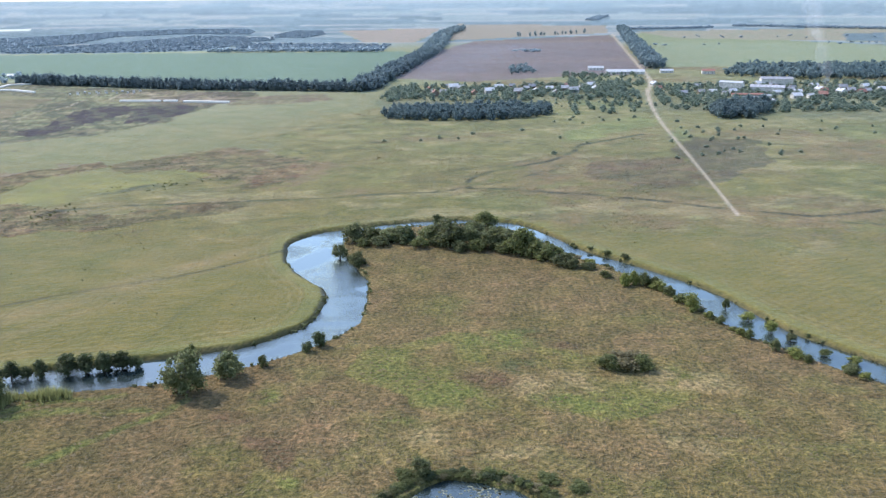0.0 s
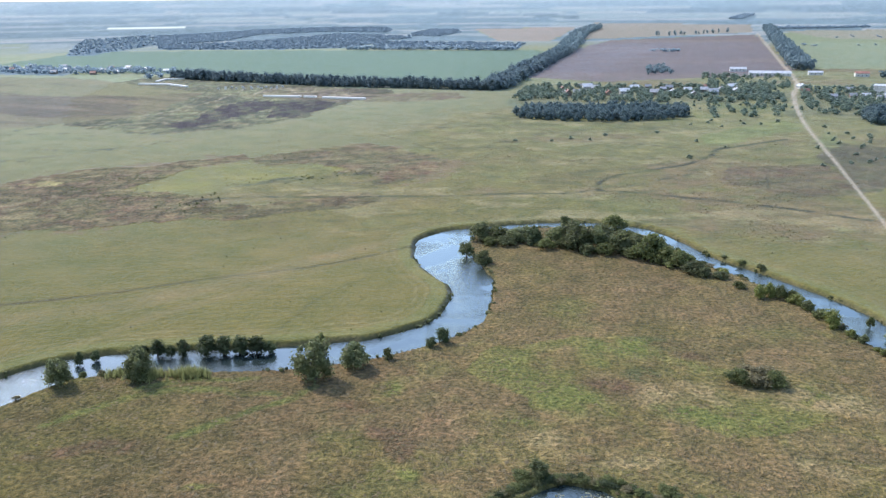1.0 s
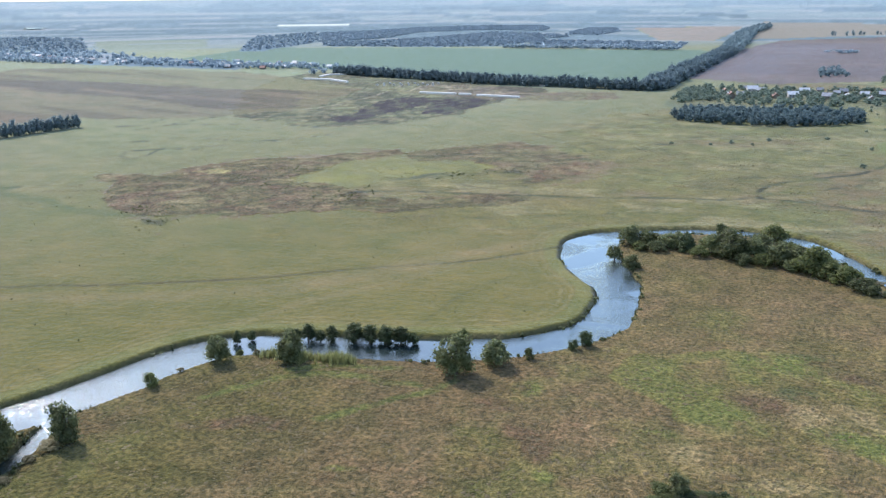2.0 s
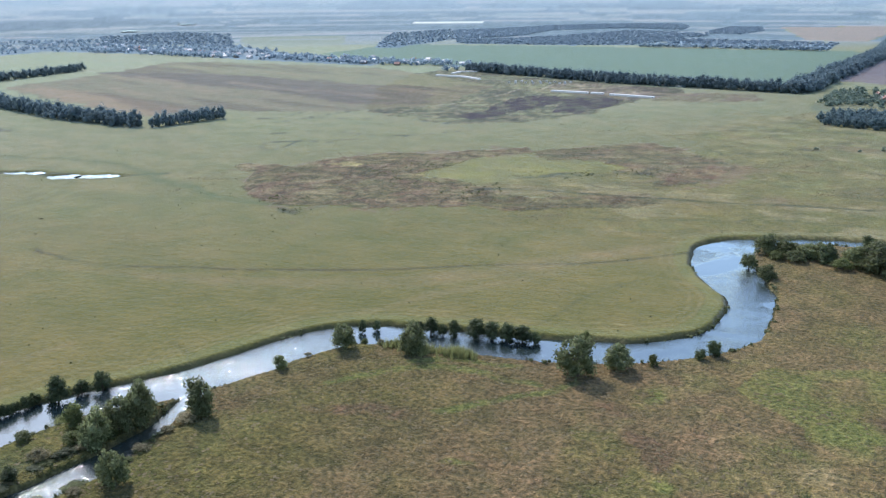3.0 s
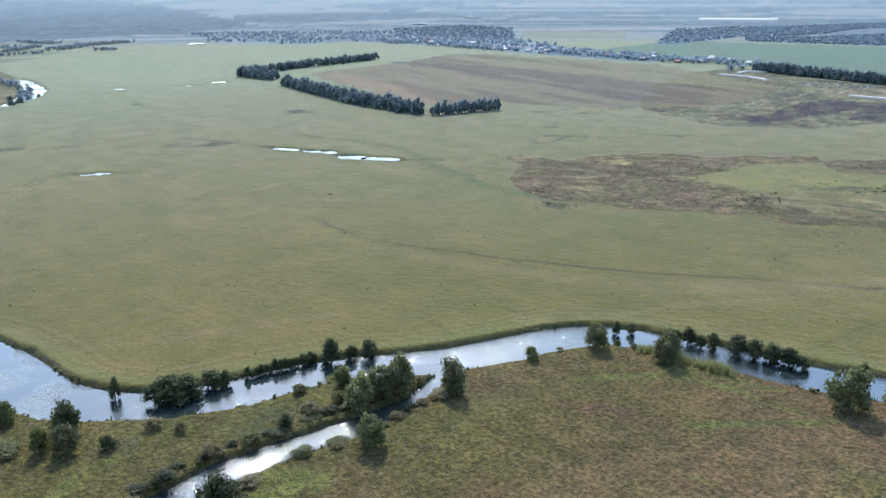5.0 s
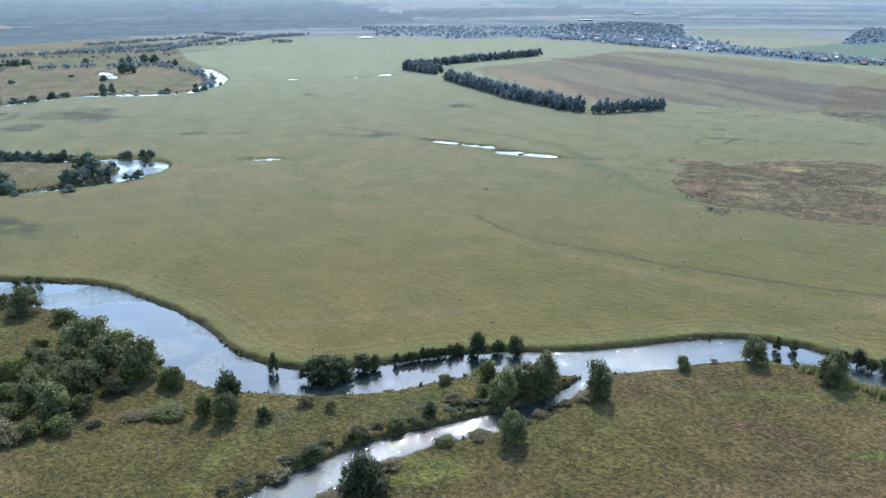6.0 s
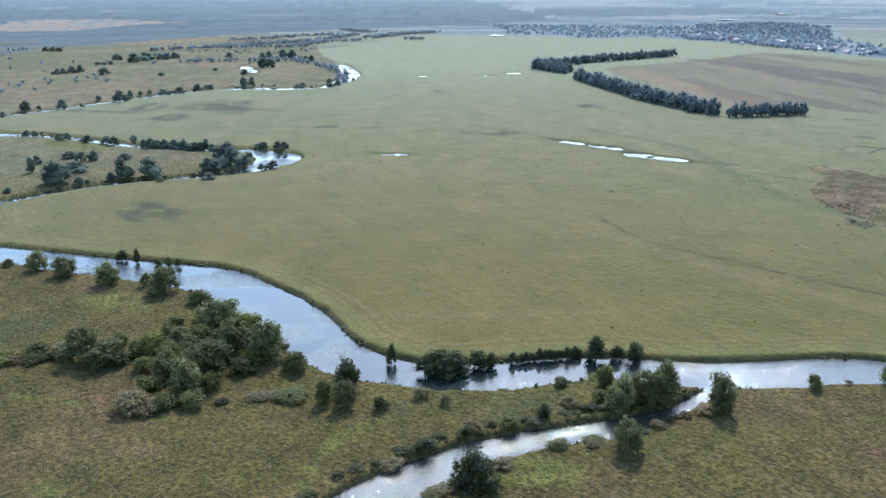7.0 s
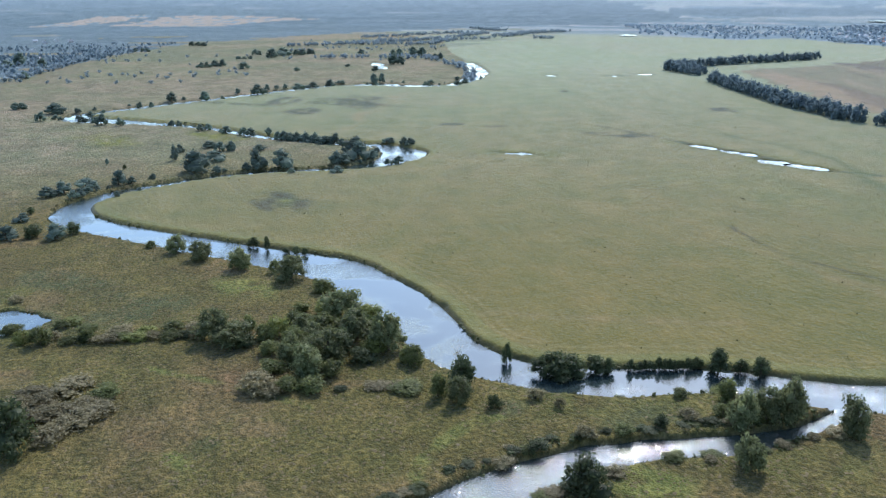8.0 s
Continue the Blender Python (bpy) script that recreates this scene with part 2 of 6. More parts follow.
def line_distance(x, y, line, reach):
    """Distance to a line with widths (x, y, width), from its edge; far off: reach."""
    d = np.full(x.shape, float(reach))
    for p, q in zip(line[:-1], line[1:]):
        w = max(p[2], q[2]) / 2 + reach
        k = np.flatnonzero((x > min(p[0], q[0]) - w) & (x < max(p[0], q[0]) + w) & (y > min(p[1], q[1]) - w) & (y < max(p[1], q[1]) + w))
        if len(k) == 0:
            continue
        ax, ay = q[0] - p[0], q[1] - p[1]
        s = np.clip(((x[k] - p[0]) * ax + (y[k] - p[1]) * ay) / (ax * ax + ay * ay + 1e-9), 0, 1)
        off = np.hypot(x[k] - p[0] - s * ax, y[k] - p[1] - s * ay) - (p[2] + s * (q[2] - p[2])) / 2
        d[k] = np.minimum(d[k], off)
    return d


def pond_distance(x, y, reach=30.0):
    d = np.full(x.shape, float(reach))
    for cx, cy, a, b, turn in PONDS:
        c, s = math.cos(radians(turn)), math.sin(radians(turn))
        u, v = (x - cx) * c + (y - cy) * s, (y - cy) * c - (x - cx) * s
        d = np.minimum(d, (np.hypot(u / a, v / b) - 1) * min(a, b))
    return d


def within(x, y, polygon):
    """Whether points lie inside a polygon."""
    inside = np.zeros(x.shape, bool)
    p = np.array(polygon, float)
    for (ax, ay), (bx, by) in zip(p, np.roll(p, -1, 0)):
        if ay == by:
            continue
        inside ^= ((ay > y) != (by > y)) & (x < (bx - ax) * (y - ay) / (by - ay) + ax)
    return inside


# The wild bank, on the camera's side of the river and inside its western loops.
WILD = [(p[0], p[1]) for p in RIVER] + [(-1250, 360), (-1500, 420), (-3400, 300), (-3400, -3000), (3000, -3000), (3000, -400), (170, 90)]

GREEN_FIELD = [(-900, 1230), (-951, 1560), (-660, 1614), (-60, 1608), (-70, 1090), (-106, 960), (-339, 1010), (-580, 1080)]
PLOUGHED = [(-64, 1052), (-22, 1547), (76, 2019), (451, 2320), (282, 1181), (230, 1075), (152, 1056), (37, 990)]
STUBBLE = [(-15, 2065), (60, 3200), (560, 3000), (482, 2482), (80, 2109)]
PINK_FIELD = [(-330, 2800), (-3, 2900), (-60, 1989), (-185, 2007)]
YELLOW_FIELD = [(528, 2472), (879, 1709), (900, 1230), (314, 1190)]
FALLOW = [(563, 2557), (1369, 2676), (1100, 1752), (569, 2084)]
BROWN_FIELD = [(-879, 608), (-924, 789), (-1010, 990), (-900, 1020), (-635, 1008), (-390, 850), (-360, 665), (-425, 583), (-517, 556), (-540, 498), (-651, 532), (-789, 572)]
OLIVE_END = [(-960, 985), (-900, 1020), (-635, 1008), (-390, 850), (-439, 811), (-515, 798), (-804, 849), (-950, 900)]
DARK_BAND = [(-955, 796), (-804, 849), (-515, 798), (-439, 811), (-369, 660), (-443, 643), (-551, 698), (-704, 724)]
TAN_EDGE = [(-874, 612), (-807, 631), (-600, 569), (-558, 571), (-546, 530), (-540, 498), (-651, 532)]
HEATH = [
    (-333, 360), (-328, 374), (-300, 376), (-295, 403), (-276, 437), (-246, 454), (-205, 492), (-190, 481), (-217, 444), (-216, 420), (-224, 401), (-212, 386), (-190, 389), (-167, 367), (-161, 355), (-179, 331), (-200, 315),
    (-225, 306), (-238, 297), (-258, 300), (-282, 316), (-306, 353)]
HEATH_EAST = [(-192, 485), (-169, 512), (-138, 540), (-114, 526), (-90, 507), (-72, 471), (-71, 447), (-84, 420), (-101, 414), (-105, 439), (-128, 448), (-143, 467), (-177, 457)]
HEATH_RED = [(-103, 444), (-98, 473), (-85, 478), (-74, 461), (-76, 436), (-94, 417)]
HEATH_SOUTH = [(-167, 367), (-143, 365), (-117, 384), (-102, 390), (-90, 383), (-101, 367), (-121, 357), (-136, 342), (-157, 339), (-174, 343)]
BRIGHT_PATCH = [(-222, 392), (-219, 432), (-195, 468), (-173, 449), (-142, 463), (-126, 453), (-127, 436), (-156, 429), (-170, 400), (-178, 377), (-192, 387), (-212, 386)]
PALE_SPOT = [(-284, 394), (-281, 409), (-269, 403), (-272, 390)]
EARTHWORKS = [(-325, 818), (-331, 880), (-314, 903), (-270, 905), (-204, 890), (-200, 800), (-224, 770), (-283, 800)]
WASTE = [(-392, 602), (-500, 793), (-539, 935), (-536, 1037), (-468, 1019), (-398, 961), (-294, 930), (-204, 900), (-185, 880), (-214, 767), (-220, 676), (-248, 604), (-293, 568), (-325, 572)]
WASTE_EAST = [(-219, 845), (-121, 870), (-106, 826), (-144, 782), (-196, 777)]
SCRUB_EAST = [(78, 459), (91, 487), (109, 493), (139, 492), (145, 456), (137, 407), (102, 407), (91, 421), (74, 432)]
DARK_EAST = [(162, 578), (209, 556), (186, 472), (148, 419), (137, 413), (145, 456), (141, 502)]
GARDENS = [(-60, 740), (-60, 900), (160, 900), (330, 850), (520, 900), (560, 700), (330, 640), (170, 720)]
BRIGHT_LAWN = [(76, 563), (92, 608), (131, 660), (167, 682), (155, 619), (117, 585), (92, 557)]
SIDE_LAWN = [(158, 578), (179, 618), (172, 558), (161, 553)]
EAST_LAWN = [(283, 612), (326, 619), (290, 547), (274, 568)]
ORCHARD = [(20, 791), (191, 803), (167, 700), (93, 686), (88, 743)]
# Lines: x, y, width.
ROAD = [(470, 2397, 7), (301, 1355, 5), (245, 1009, 5), (206, 852, 4.5), (172, 674, 3), (148, 500, 2.2), (136, 412, 1.9), (128, 354, 1.9)]
DITCH = [
    (-184, 338, 1.6), (-177, 370, 2), (-157, 378, 2.4), (-127, 383, 2.4), (-97, 387, 2.4), (-60, 392, 2.2), (-34, 400, 2), (0, 404, 2), (13, 412, 2.4), (46, 405, 2.6), (74, 393, 2.6), (96, 383, 2.6), (127, 365, 2.6), (147, 357, 2.6),
    (162, 351, 2.6), (195, 361, 2.6), (260, 380, 3)]
DITCH_NORTH = [(15, 412, 1.8), (15, 434, 2.2), (26, 454, 2.4), (43, 468, 2.4), (65, 488, 2.4), (81, 518, 3), (88, 539, 3.4), (112, 561, 2.6), (140, 584, 2.6)]
TRACK = [(-288, 198, 2.2), (-258, 195, 2.2), (-241, 197, 2.2), (-211, 210, 2.2), (-190, 218, 2.2), (-153, 236, 2.2), (-121, 258, 2.2), (-82, 282, 2.2), (-40, 330, 2.2)]
SWALE = [(-494, 324, 8), (-396, 339, 12), (-335, 315, 14), (-288, 298, 14), (-243, 300, 10), (-206, 316, 6), (-162, 339, 3)]
SEEP = [(-540, 262, 3), (-470, 282, 4), (-446, 288, 7), (-425, 298, 8), (-392, 303, 10), (-372, 312, 5), (-350, 330, 4)]
DRAINS = [
    [(-439, 498, 2), (-422, 518, 3), (-412, 581, 2.5), (-400, 620, 3)], [(-391, 467, 2), (-362, 496, 2.5), (-320, 495, 2), (-284, 509, 2)], [(-449, 529, 2.5), (-412, 550, 3), (-365, 564, 2.5)],
    [(-347, 537, 2), (-329, 570, 2.5), (-293, 568, 2)], [(-355, 447, 1.5), (-311, 481, 1.8), (-287, 514, 1.5), (-262, 552, 1.5)], [(147, 357, 1.2), (157, 346, 1.4), (183, 336, 1.2)],
]
DRAINS += [
    [(-53, 557, 2), (0, 561, 2), (32, 560, 2.2), (65, 545, 2)], [(-134, 580, 1.6), (-104, 543, 1.8), (-76, 502, 1.6)], [(110, 493, 1.4), (102, 459, 1.6), (96, 425, 1.4)],
    [(214, 540, 1.6), (253, 523, 2), (264, 496, 1.6)], [(191, 489, 1.4), (218, 483, 1.8), (249, 484, 1.4)], [(263, 560, 1.8), (277, 522, 1.8)], [(45, 442, 1), (54, 452, 5), (63, 460, 1)],
    [(-436, 540, 2), (-440, 600, 2), (-420, 700, 2)],
]
# Smudges of darker growth in the smooth western meadow: x, y, half length, half width, turn.
SMUDGES = [
    (-729, 61, 14, 28, 78), (-706, 124, 21, 44, 79), (-652, 66, 17, 14, 74), (-575, 161, 10, 9, 80), (-555, 192, 8, 7, 70), (-501, 260, 23, 12, 76), (-504, 274, 8, 12, 78), (-736, 314, 10, 8, 76), (-594, 393, 9, 10, 75),
    (-586, 393, 11, 10, 32), (-658, 66, 16, 20, 58), (-580, 392, 10, 10, 39), (-492, 268, 9, 9, 39),
]
# Bushy hollows of the heath: x, y, half length, half width, turn.
HOLLOWS = [
    (-246, 382, 16, 7.7, 32), (-232, 418, 8, 7, 35), (-174, 355, 12, 9.3, 33), (-158, 414, 15, 9.3, 31), (-141, 427, 4, 5.7, 30), (-117, 442, 10, 8, 30), (-223, 369, 12, 6.3, 30), (-255, 309, 6, 5, 30), (-177, 370, 8, 9.6, 0),
    (-166, 484, 20, 11, 30), (-233, 291, 8, 5, 32),
]
TAN_BANDS = [
    [(-269, 181, 8), (-201, 201, 12), (-145, 224, 16), (-105, 266, 18), (-69, 312, 10)], [(-141, 187, 5), (-123, 221, 9), (-100, 255, 9), (-75, 287, 5)], [(-220, 72, 6), (-203, 111, 9), (-192, 143, 7)],
    [(-553, 81, 8), (-639, 117, 16), (-756, 176, 14)], [(-120, 420, 6), (-60, 470, 8), (-20, 540, 8)], [(-30, 560, 8), (30, 590, 10), (70, 640, 8)],
]
EARTH_DARK = [
    [(-314, 605), (-304, 651), (-325, 733), (-310, 779), (-256, 770), (-275, 667), (-284, 621), (-290, 591)], [(-252, 659), (-267, 739), (-256, 786), (-221, 774), (-221, 708), (-229, 662)]]
EARTH_PATHS = [[(-325, 818, 3), (-331, 880, 3), (-314, 903, 3)], [(-314, 903, 3), (-283, 841, 3)], [(-250, 830, 2.5), (-229, 840, 2.5), (-224, 787, 2.5)], [(-380, 640, 2), (-350, 690, 2), (-345, 790, 2), (-360, 900, 2)]]
LOOP = [(-326, 458, 2), (-356, 448, 2.4), (-365, 435, 2.6), (-359, 423, 2.6), (-346, 415, 2.4), (-346, 429, 2), (-351, 444, 2)]


def rise(r):
    """The land lifts gently towards the horizon."""
    s = np.clip((r - 2500) / 2400, 0, 1)
    return 106 * s * s


def furrows(x, y):
    """Long narrow ridges and hollows across the old pasture."""
    turn = math.radians(24)
    return value_noise((x * math.cos(turn) + y * math.sin(turn)) * 0.2 + y * 0.03, y * math.cos(turn) - x * math.sin(turn), 6.5, 3, 181)


def clumps(x, y):
    """Wooded where high, open where low, in the western country."""
    return value_noise(np.hypot(x, y) + 0.12 * y, np.arctan2(-x, y) * 520, 60, 3, 71)


def terrain(x, y):
    """Height and cover colour of the ground at places, distance haze included."""
    r = np.hypot(x, y)
    wx, wy = x + 14 * (value_noise(x, y, 40, 3, 5) - 0.5), y + 14 * (value_noise(x, y, 40, 3, 9) - 0.5)
    big, mid, small = value_noise(x, y, 90, 4, 3), value_noise(x, y, 22, 4, 4), value_noise(x, y, 4, 3, 6)
    ragged = value_noise(x, y, 7, 2, 15) - 0.5, value_noise(x, y, 7, 2, 19) - 0.5
    sway = np.where(r < 700, 1.7, 5.0)
    d = line_distance(x + sway * ragged[0], y + sway * ragged[1], RIVER, 30.0)
    side = line_distance(x + 1.5 * ragged[0], y + 1.5 * ragged[1], SIDE_CHANNEL, 30.0)
    sway = np.where(r < 200, 3.0, 8.0)
    pool = pond_distance(x + sway * ragged[0], y + sway * ragged[1])
    water = np.minimum(np.minimum(d, side), pool)
    wild = within(x, y, WILD)

    def tone(a, b, k):
        k = np.clip(k, 0, 1)[:, None]
        return np.array(a) * (1 - k) + np.array(b) * k

    def lay(mask, colour, strength=1.0):
        nonlocal cover
        k = (np.asarray(mask, float) * strength)[:, None]
        cover = cover * (1 - k) + colour * k

    cover = tone((0.14, 0.131, 0.037), (0.176, 0.147, 0.047), (big * 0.7 + mid * 0.5 - 0.35) * 2.0)
    # haze put into the meadow colour: paler and bluer with distance
    haze_mix = (0.9 * np.clip((r - 270) / 800, 0, 1) * (1 - 0.35 * np.clip((x + 230) / 120, 0, 1)))[:, None]
    cover = cover * (1 - haze_mix) + haze_mix * tone((0.262, 0.298, 0.168), (0.288, 0.294, 0.184), (big * 0.8 + mid * 0.3 - 0.3) * 1.9)
    cover = cover * (0.94 + 0.12 * value_noise(x * 0.35 + y, y * 0.15 - x * 0.1, 12, 3, 21))[:, None]
    sweep = x * 0.62 - y * 0.78 + 9 * (big - 0.5)
    cover = cover * (1 + 0.08 * np.sin(sweep * 1.9 + 9 * mid) * (r < 480) * np.clip(value_noise(x, y, 60, 2, 77) * 3 - 0.9, 0, 1))[:, None]
    marsh = tone((0.19, 0.136, 0.068), (0.15, 0.13, 0.043), (big * 0.6 + mid * 0.6 - 0.52) * 2.6 + np.clip((-x - 60) / 100, 0, 1) * 0.8)
    marsh = marsh * ((0.72 + 0.56 * small) * (0.84 + 0.32 * value_noise(x, y, 11, 3, 241)))[:, None]
    marsh = marsh * (1 - 0.16 * np.clip((-x - 20) / 60, 0, 1))[:, None]
    lay(wild, marsh)
    # wild bank: lush hollows, russet patches
    lush = np.clip((value_noise(x, y, 34, 4, 31) - 0.6) * 9 + 2.5 * (small - 0.5), 0, 1)
    lay(wild * lush * (r < 420), tone((0.12, 0.132, 0.04), (0.175, 0.165, 0.055), small * 1.4 - 0.2), 0.45)
    lay(wild & (value_noise(x, y, 28, 3, 41) > 0.7), tone((0.2, 0.13, 0.07), (0.24, 0.17, 0.1), mid), 0.35)
    # wild bank cover turns paler and greyer past 370 metres
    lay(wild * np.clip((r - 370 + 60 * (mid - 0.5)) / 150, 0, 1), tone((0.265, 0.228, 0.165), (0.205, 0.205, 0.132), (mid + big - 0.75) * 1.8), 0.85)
    k = value_noise(x, y, 17, 4, 391)
    zone = within(x + 20 * (mid - 0.5), y + 20 * (big - 0.5), LUSH_ZONE)
    lay(zone * np.clip((k - 0.42) * 9, 0, 1), tone((0.145, 0.155, 0.045), (0.2, 0.19, 0.06), small), 0.75)
    lay(zone * np.clip((0.4 - k) * 9, 0, 1), tone((0.22, 0.16, 0.08), (0.26, 0.2, 0.09), small), 0.6)
    for cx, cy, a, b, turn, colour in PATCHES:
        c, s = math.cos(radians(turn)), math.sin(radians(turn))
        u, v = (wx - cx) * c + (wy - cy) * s, (wy - cy) * c - (wx - cx) * s
        lay(np.clip(1.9 - 1.6 * np.hypot(u / a, v / b) + 2.4 * (mid - 0.5), 0, 1) * np.clip(small * 3 - 0.7, 0, 1), np.array(colour) * (0.75 + 0.5 * small)[:, None])
    for line in TRAILS:
        k = line_distance(x, y, spline(line, 4), 6.0)
        lay(np.clip(0.5 - k, 0, 1), np.array((0.27, 0.21, 0.11)), 0.55)
    for line in LUSH_LINES:
        k = line_distance(x + 8 * (mid - 0.5), y + 8 * (mid - 0.5), spline(line, 4), 8.0)
        lay(np.clip(0.7 - k, 0, 1) * np.clip(small * 2 - 0.2, 0, 1), tone((0.115, 0.14, 0.04), (0.18, 0.185, 0.055), mid), 0.85)
    # meadow bank: mown edge and wheel marks along the water
    meadow = ~wild
    lay(meadow & (r < 700) & (water > 2) & (water < 7), tone((0.15, 0.155, 0.05), (0.2, 0.19, 0.07), mid), 0.8)
    for off in (7.2, 10.5):
        lay(meadow & (r < 480) & (np.abs(water - off - 2 * mid) < 0.55), np.array((0.25, 0.215, 0.1)), 0.38)
    # mowing lines and the wheel track across the hay meadow
    lane = (y * math.cos(0.19) - x * math.sin(0.19) + 5 * (big - 0.5)) / 4.2
    hay = meadow * (r < 520) * np.clip(value_noise(x, y, 70, 3, 77) * 3.4 - 1.0, 0, 1)
    cover = cover * (1 + 0.2 * (np.abs((lane % 1.0) - 0.5) * 2 - 0.5) * hay * np.clip(0.3 + small, 0, 1))[:, None]
    # rough pasture north of the bend: russet and dark hollows, pale crests, thin runnels
    fine = value_noise(x, y, 9, 4, 251)
    rough = meadow * np.clip((x + 200 - 0.25 * (y - 300)) / 40 + 3 * (mid - 0.5), 0, 1) * np.clip((r - 325) / 30 + 3 * (mid - 0.5), 0, 1)
    k = value_noise(x * 0.8, y * 1.2, 70, 6, 101) + 0.3 * (fine - 0.5)
    lay(rough * np.clip((k - 0.545) * 30, 0, 1), tone((0.215, 0.155, 0.085), (0.16, 0.14, 0.065), fine * 2 - 0.5), 0.78)
    k = value_noise(x * 0.8, y * 1.2, 44, 6, 111) + 0.3 * (fine - 0.5)
    lay(rough * np.clip((k - 0.575) * 30, 0, 1), tone((0.125, 0.13, 0.058), (0.18, 0.18, 0.065), fine * 2 - 0.5), 0.68)
    k = value_noise(x * 0.7, y * 1.3, 26, 5, 121) + 0.25 * (fine - 0.5)
    lay(rough * np.clip((k - 0.6) * 30, 0, 1), np.array((0.285, 0.25, 0.135)), 0.5)
    k = np.abs(value_noise(wx, wy, 85, 4, 261) - 0.5)
    lay(rough * np.clip(1 - k / 0.008, 0, 1) * np.clip(fine * 3 - 0.8, 0, 1), np.array((0.1, 0.095, 0.05)), 0.7)
    edge = value_noise(x, y, 26, 5, 271) - 0.5, value_noise(x, y, 26, 5, 281) - 0.5
    fx, fy = x + 26 * edge[0], y + 26 * edge[1]
    for field, low, high, strength in (
        (HEATH, (0.195, 0.13, 0.092), (0.15, 0.128, 0.068), 0.88), (HEATH_EAST, (0.205, 0.14, 0.092), (0.155, 0.135, 0.07), 0.82), (HEATH_RED, (0.17, 0.09, 0.062), (0.22, 0.15, 0.085), 0.8),
        (HEATH_SOUTH, (0.17, 0.122, 0.072), (0.15, 0.135, 0.06), 0.8), (BRIGHT_PATCH, (0.225, 0.215, 0.06), (0.19, 0.18, 0.068), 0.85), (PALE_SPOT, (0.33, 0.29, 0.14), (0.3, 0.26, 0.12), 0.9),
        (SCRUB_EAST, (0.15, 0.1, 0.06), (0.125, 0.11, 0.055), 0.85), (DARK_EAST, (0.11, 0.088, 0.055), (0.1, 0.092, 0.048), 0.85),
        (WASTE, (0.135, 0.14, 0.105), (0.18, 0.195, 0.12), 0.9), (WASTE_EAST, (0.2, 0.14, 0.11), (0.2, 0.18, 0.11), 0.8), (EARTHWORKS, (0.17, 0.14, 0.12), (0.26, 0.21, 0.17), 0.9),
        (GARDENS, (0.14, 0.155, 0.085), (0.2, 0.195, 0.11), 0.85), (BRIGHT_LAWN, (0.17, 0.195, 0.072), (0.19, 0.205, 0.08), 0.9), (SIDE_LAWN, (0.17, 0.195, 0.075), (0.19, 0.205, 0.085), 0.8),
        (EAST_LAWN, (0.165, 0.19, 0.075), (0.185, 0.195, 0.08), 0.7), (ORCHARD, (0.165, 0.19, 0.08), (0.24, 0.22, 0.1), 0.7)):
        mask = within(fx, fy, field)
        lay(mask, tone(low, high, (mid + fine - 0.75) * 2.6), strength)
        if field in (HEATH, HEATH_EAST, HEATH_SOUTH, WASTE):
            # ragged fringe past the edge
            lay(within(x + 60 * edge[1], y + 60 * edge[0], field) & ~mask & (fine > 0.48), np.array(low), 0.55)
    for cx, cy, a, b, turn in SMUDGES + HOLLOWS + [(-372, 28, 20, 12, 10)]:
        c, s = math.cos(radians(turn)), math.sin(radians(turn))
        u, v = (fx - cx) * c + (fy - cy) * s, (fy - cy) * c - (fx - cx) * s
        lay(np.clip(3.0 - 2.8 * np.hypot(u / a, v / b), 0, 1) * np.clip(fine * 5 - 1.8, 0, 1), np.array((0.07, 0.068, 0.036)), 0.8)
    for line, colour, strength in ((TRACK, (0.08, 0.068, 0.03), 0.95), (SEEP, (0.055, 0.06, 0.03), 0.9), (LOOP, (0.04, 0.042, 0.026), 1.0)):
        k = line_distance(x + 5 * (mid - 0.5) + 3 * (small - 0.5), y + 5 * (mid - 0.5) + 3 * (small - 0.5), spline(line, 4), 8.0)
        lay(np.clip(0.5 - k, 0, 1) * np.clip(0.2 + 1.5 * small, 0, 1) * np.clip(value_noise(x, y, 15, 2, 231) * 3.2 - 0.6, 0.4, 1), np.array(colour), strength)
    for line in (DITCH, DITCH_NORTH):
        k = line_distance(x + 6 * edge[0], y + 6 * edge[1], spline(line, 4), 14.0)
        lay(np.clip(1.6 - np.abs(k - 4.5) / 3, 0, 1) * np.clip(fine * 3 - 0.8, 0, 1), np.array((0.225, 0.175, 0.095)), 0.6)
        lay(np.clip(0.85 - k / 1.4, 0, 1) * np.clip(fine * 3 - 0.7, 0.25, 1), np.array((0.04, 0.042, 0.024)), 0.92)
    k = line_distance(x + 14 * (mid - 0.5), y + 14 * (mid - 0.5), spline(SWALE, 4), 20.0)
    lay(np.clip(-k / 6 + 0.6 * (fine - 0.5), 0, 1), np.array((0.1, 0.12, 0.045)), 0.7)
    for line in DRAINS:
        k = line_distance(x + 5 * (mid - 0.5), y + 5 * (mid - 0.5), spline(line, 4), 8.0)
        lay(np.clip(0.6 - k, 0, 1) * np.clip(fine * 3 - 0.9, 0, 1), np.array((0.05, 0.052, 0.03)), 0.8)
    for line in FAINT_LINES:
        k = line_distance(x + 4 * (mid - 0.5) + 2 * (small - 0.5), y + 4 * (mid - 0.5) + 2 * (small - 0.5), spline(line, 4), 8.0)
        lay(np.clip(0.6 - k, 0, 1) * np.clip(fine * 2.6 - 0.5, 0, 1), np.array((0.09, 0.092, 0.035)), 0.5)
    for line in TAN_BANDS:
        k = line_distance(x + 16 * (mid - 0.5), y + 16 * (mid - 0.5), spline(line, 4), 20.0)
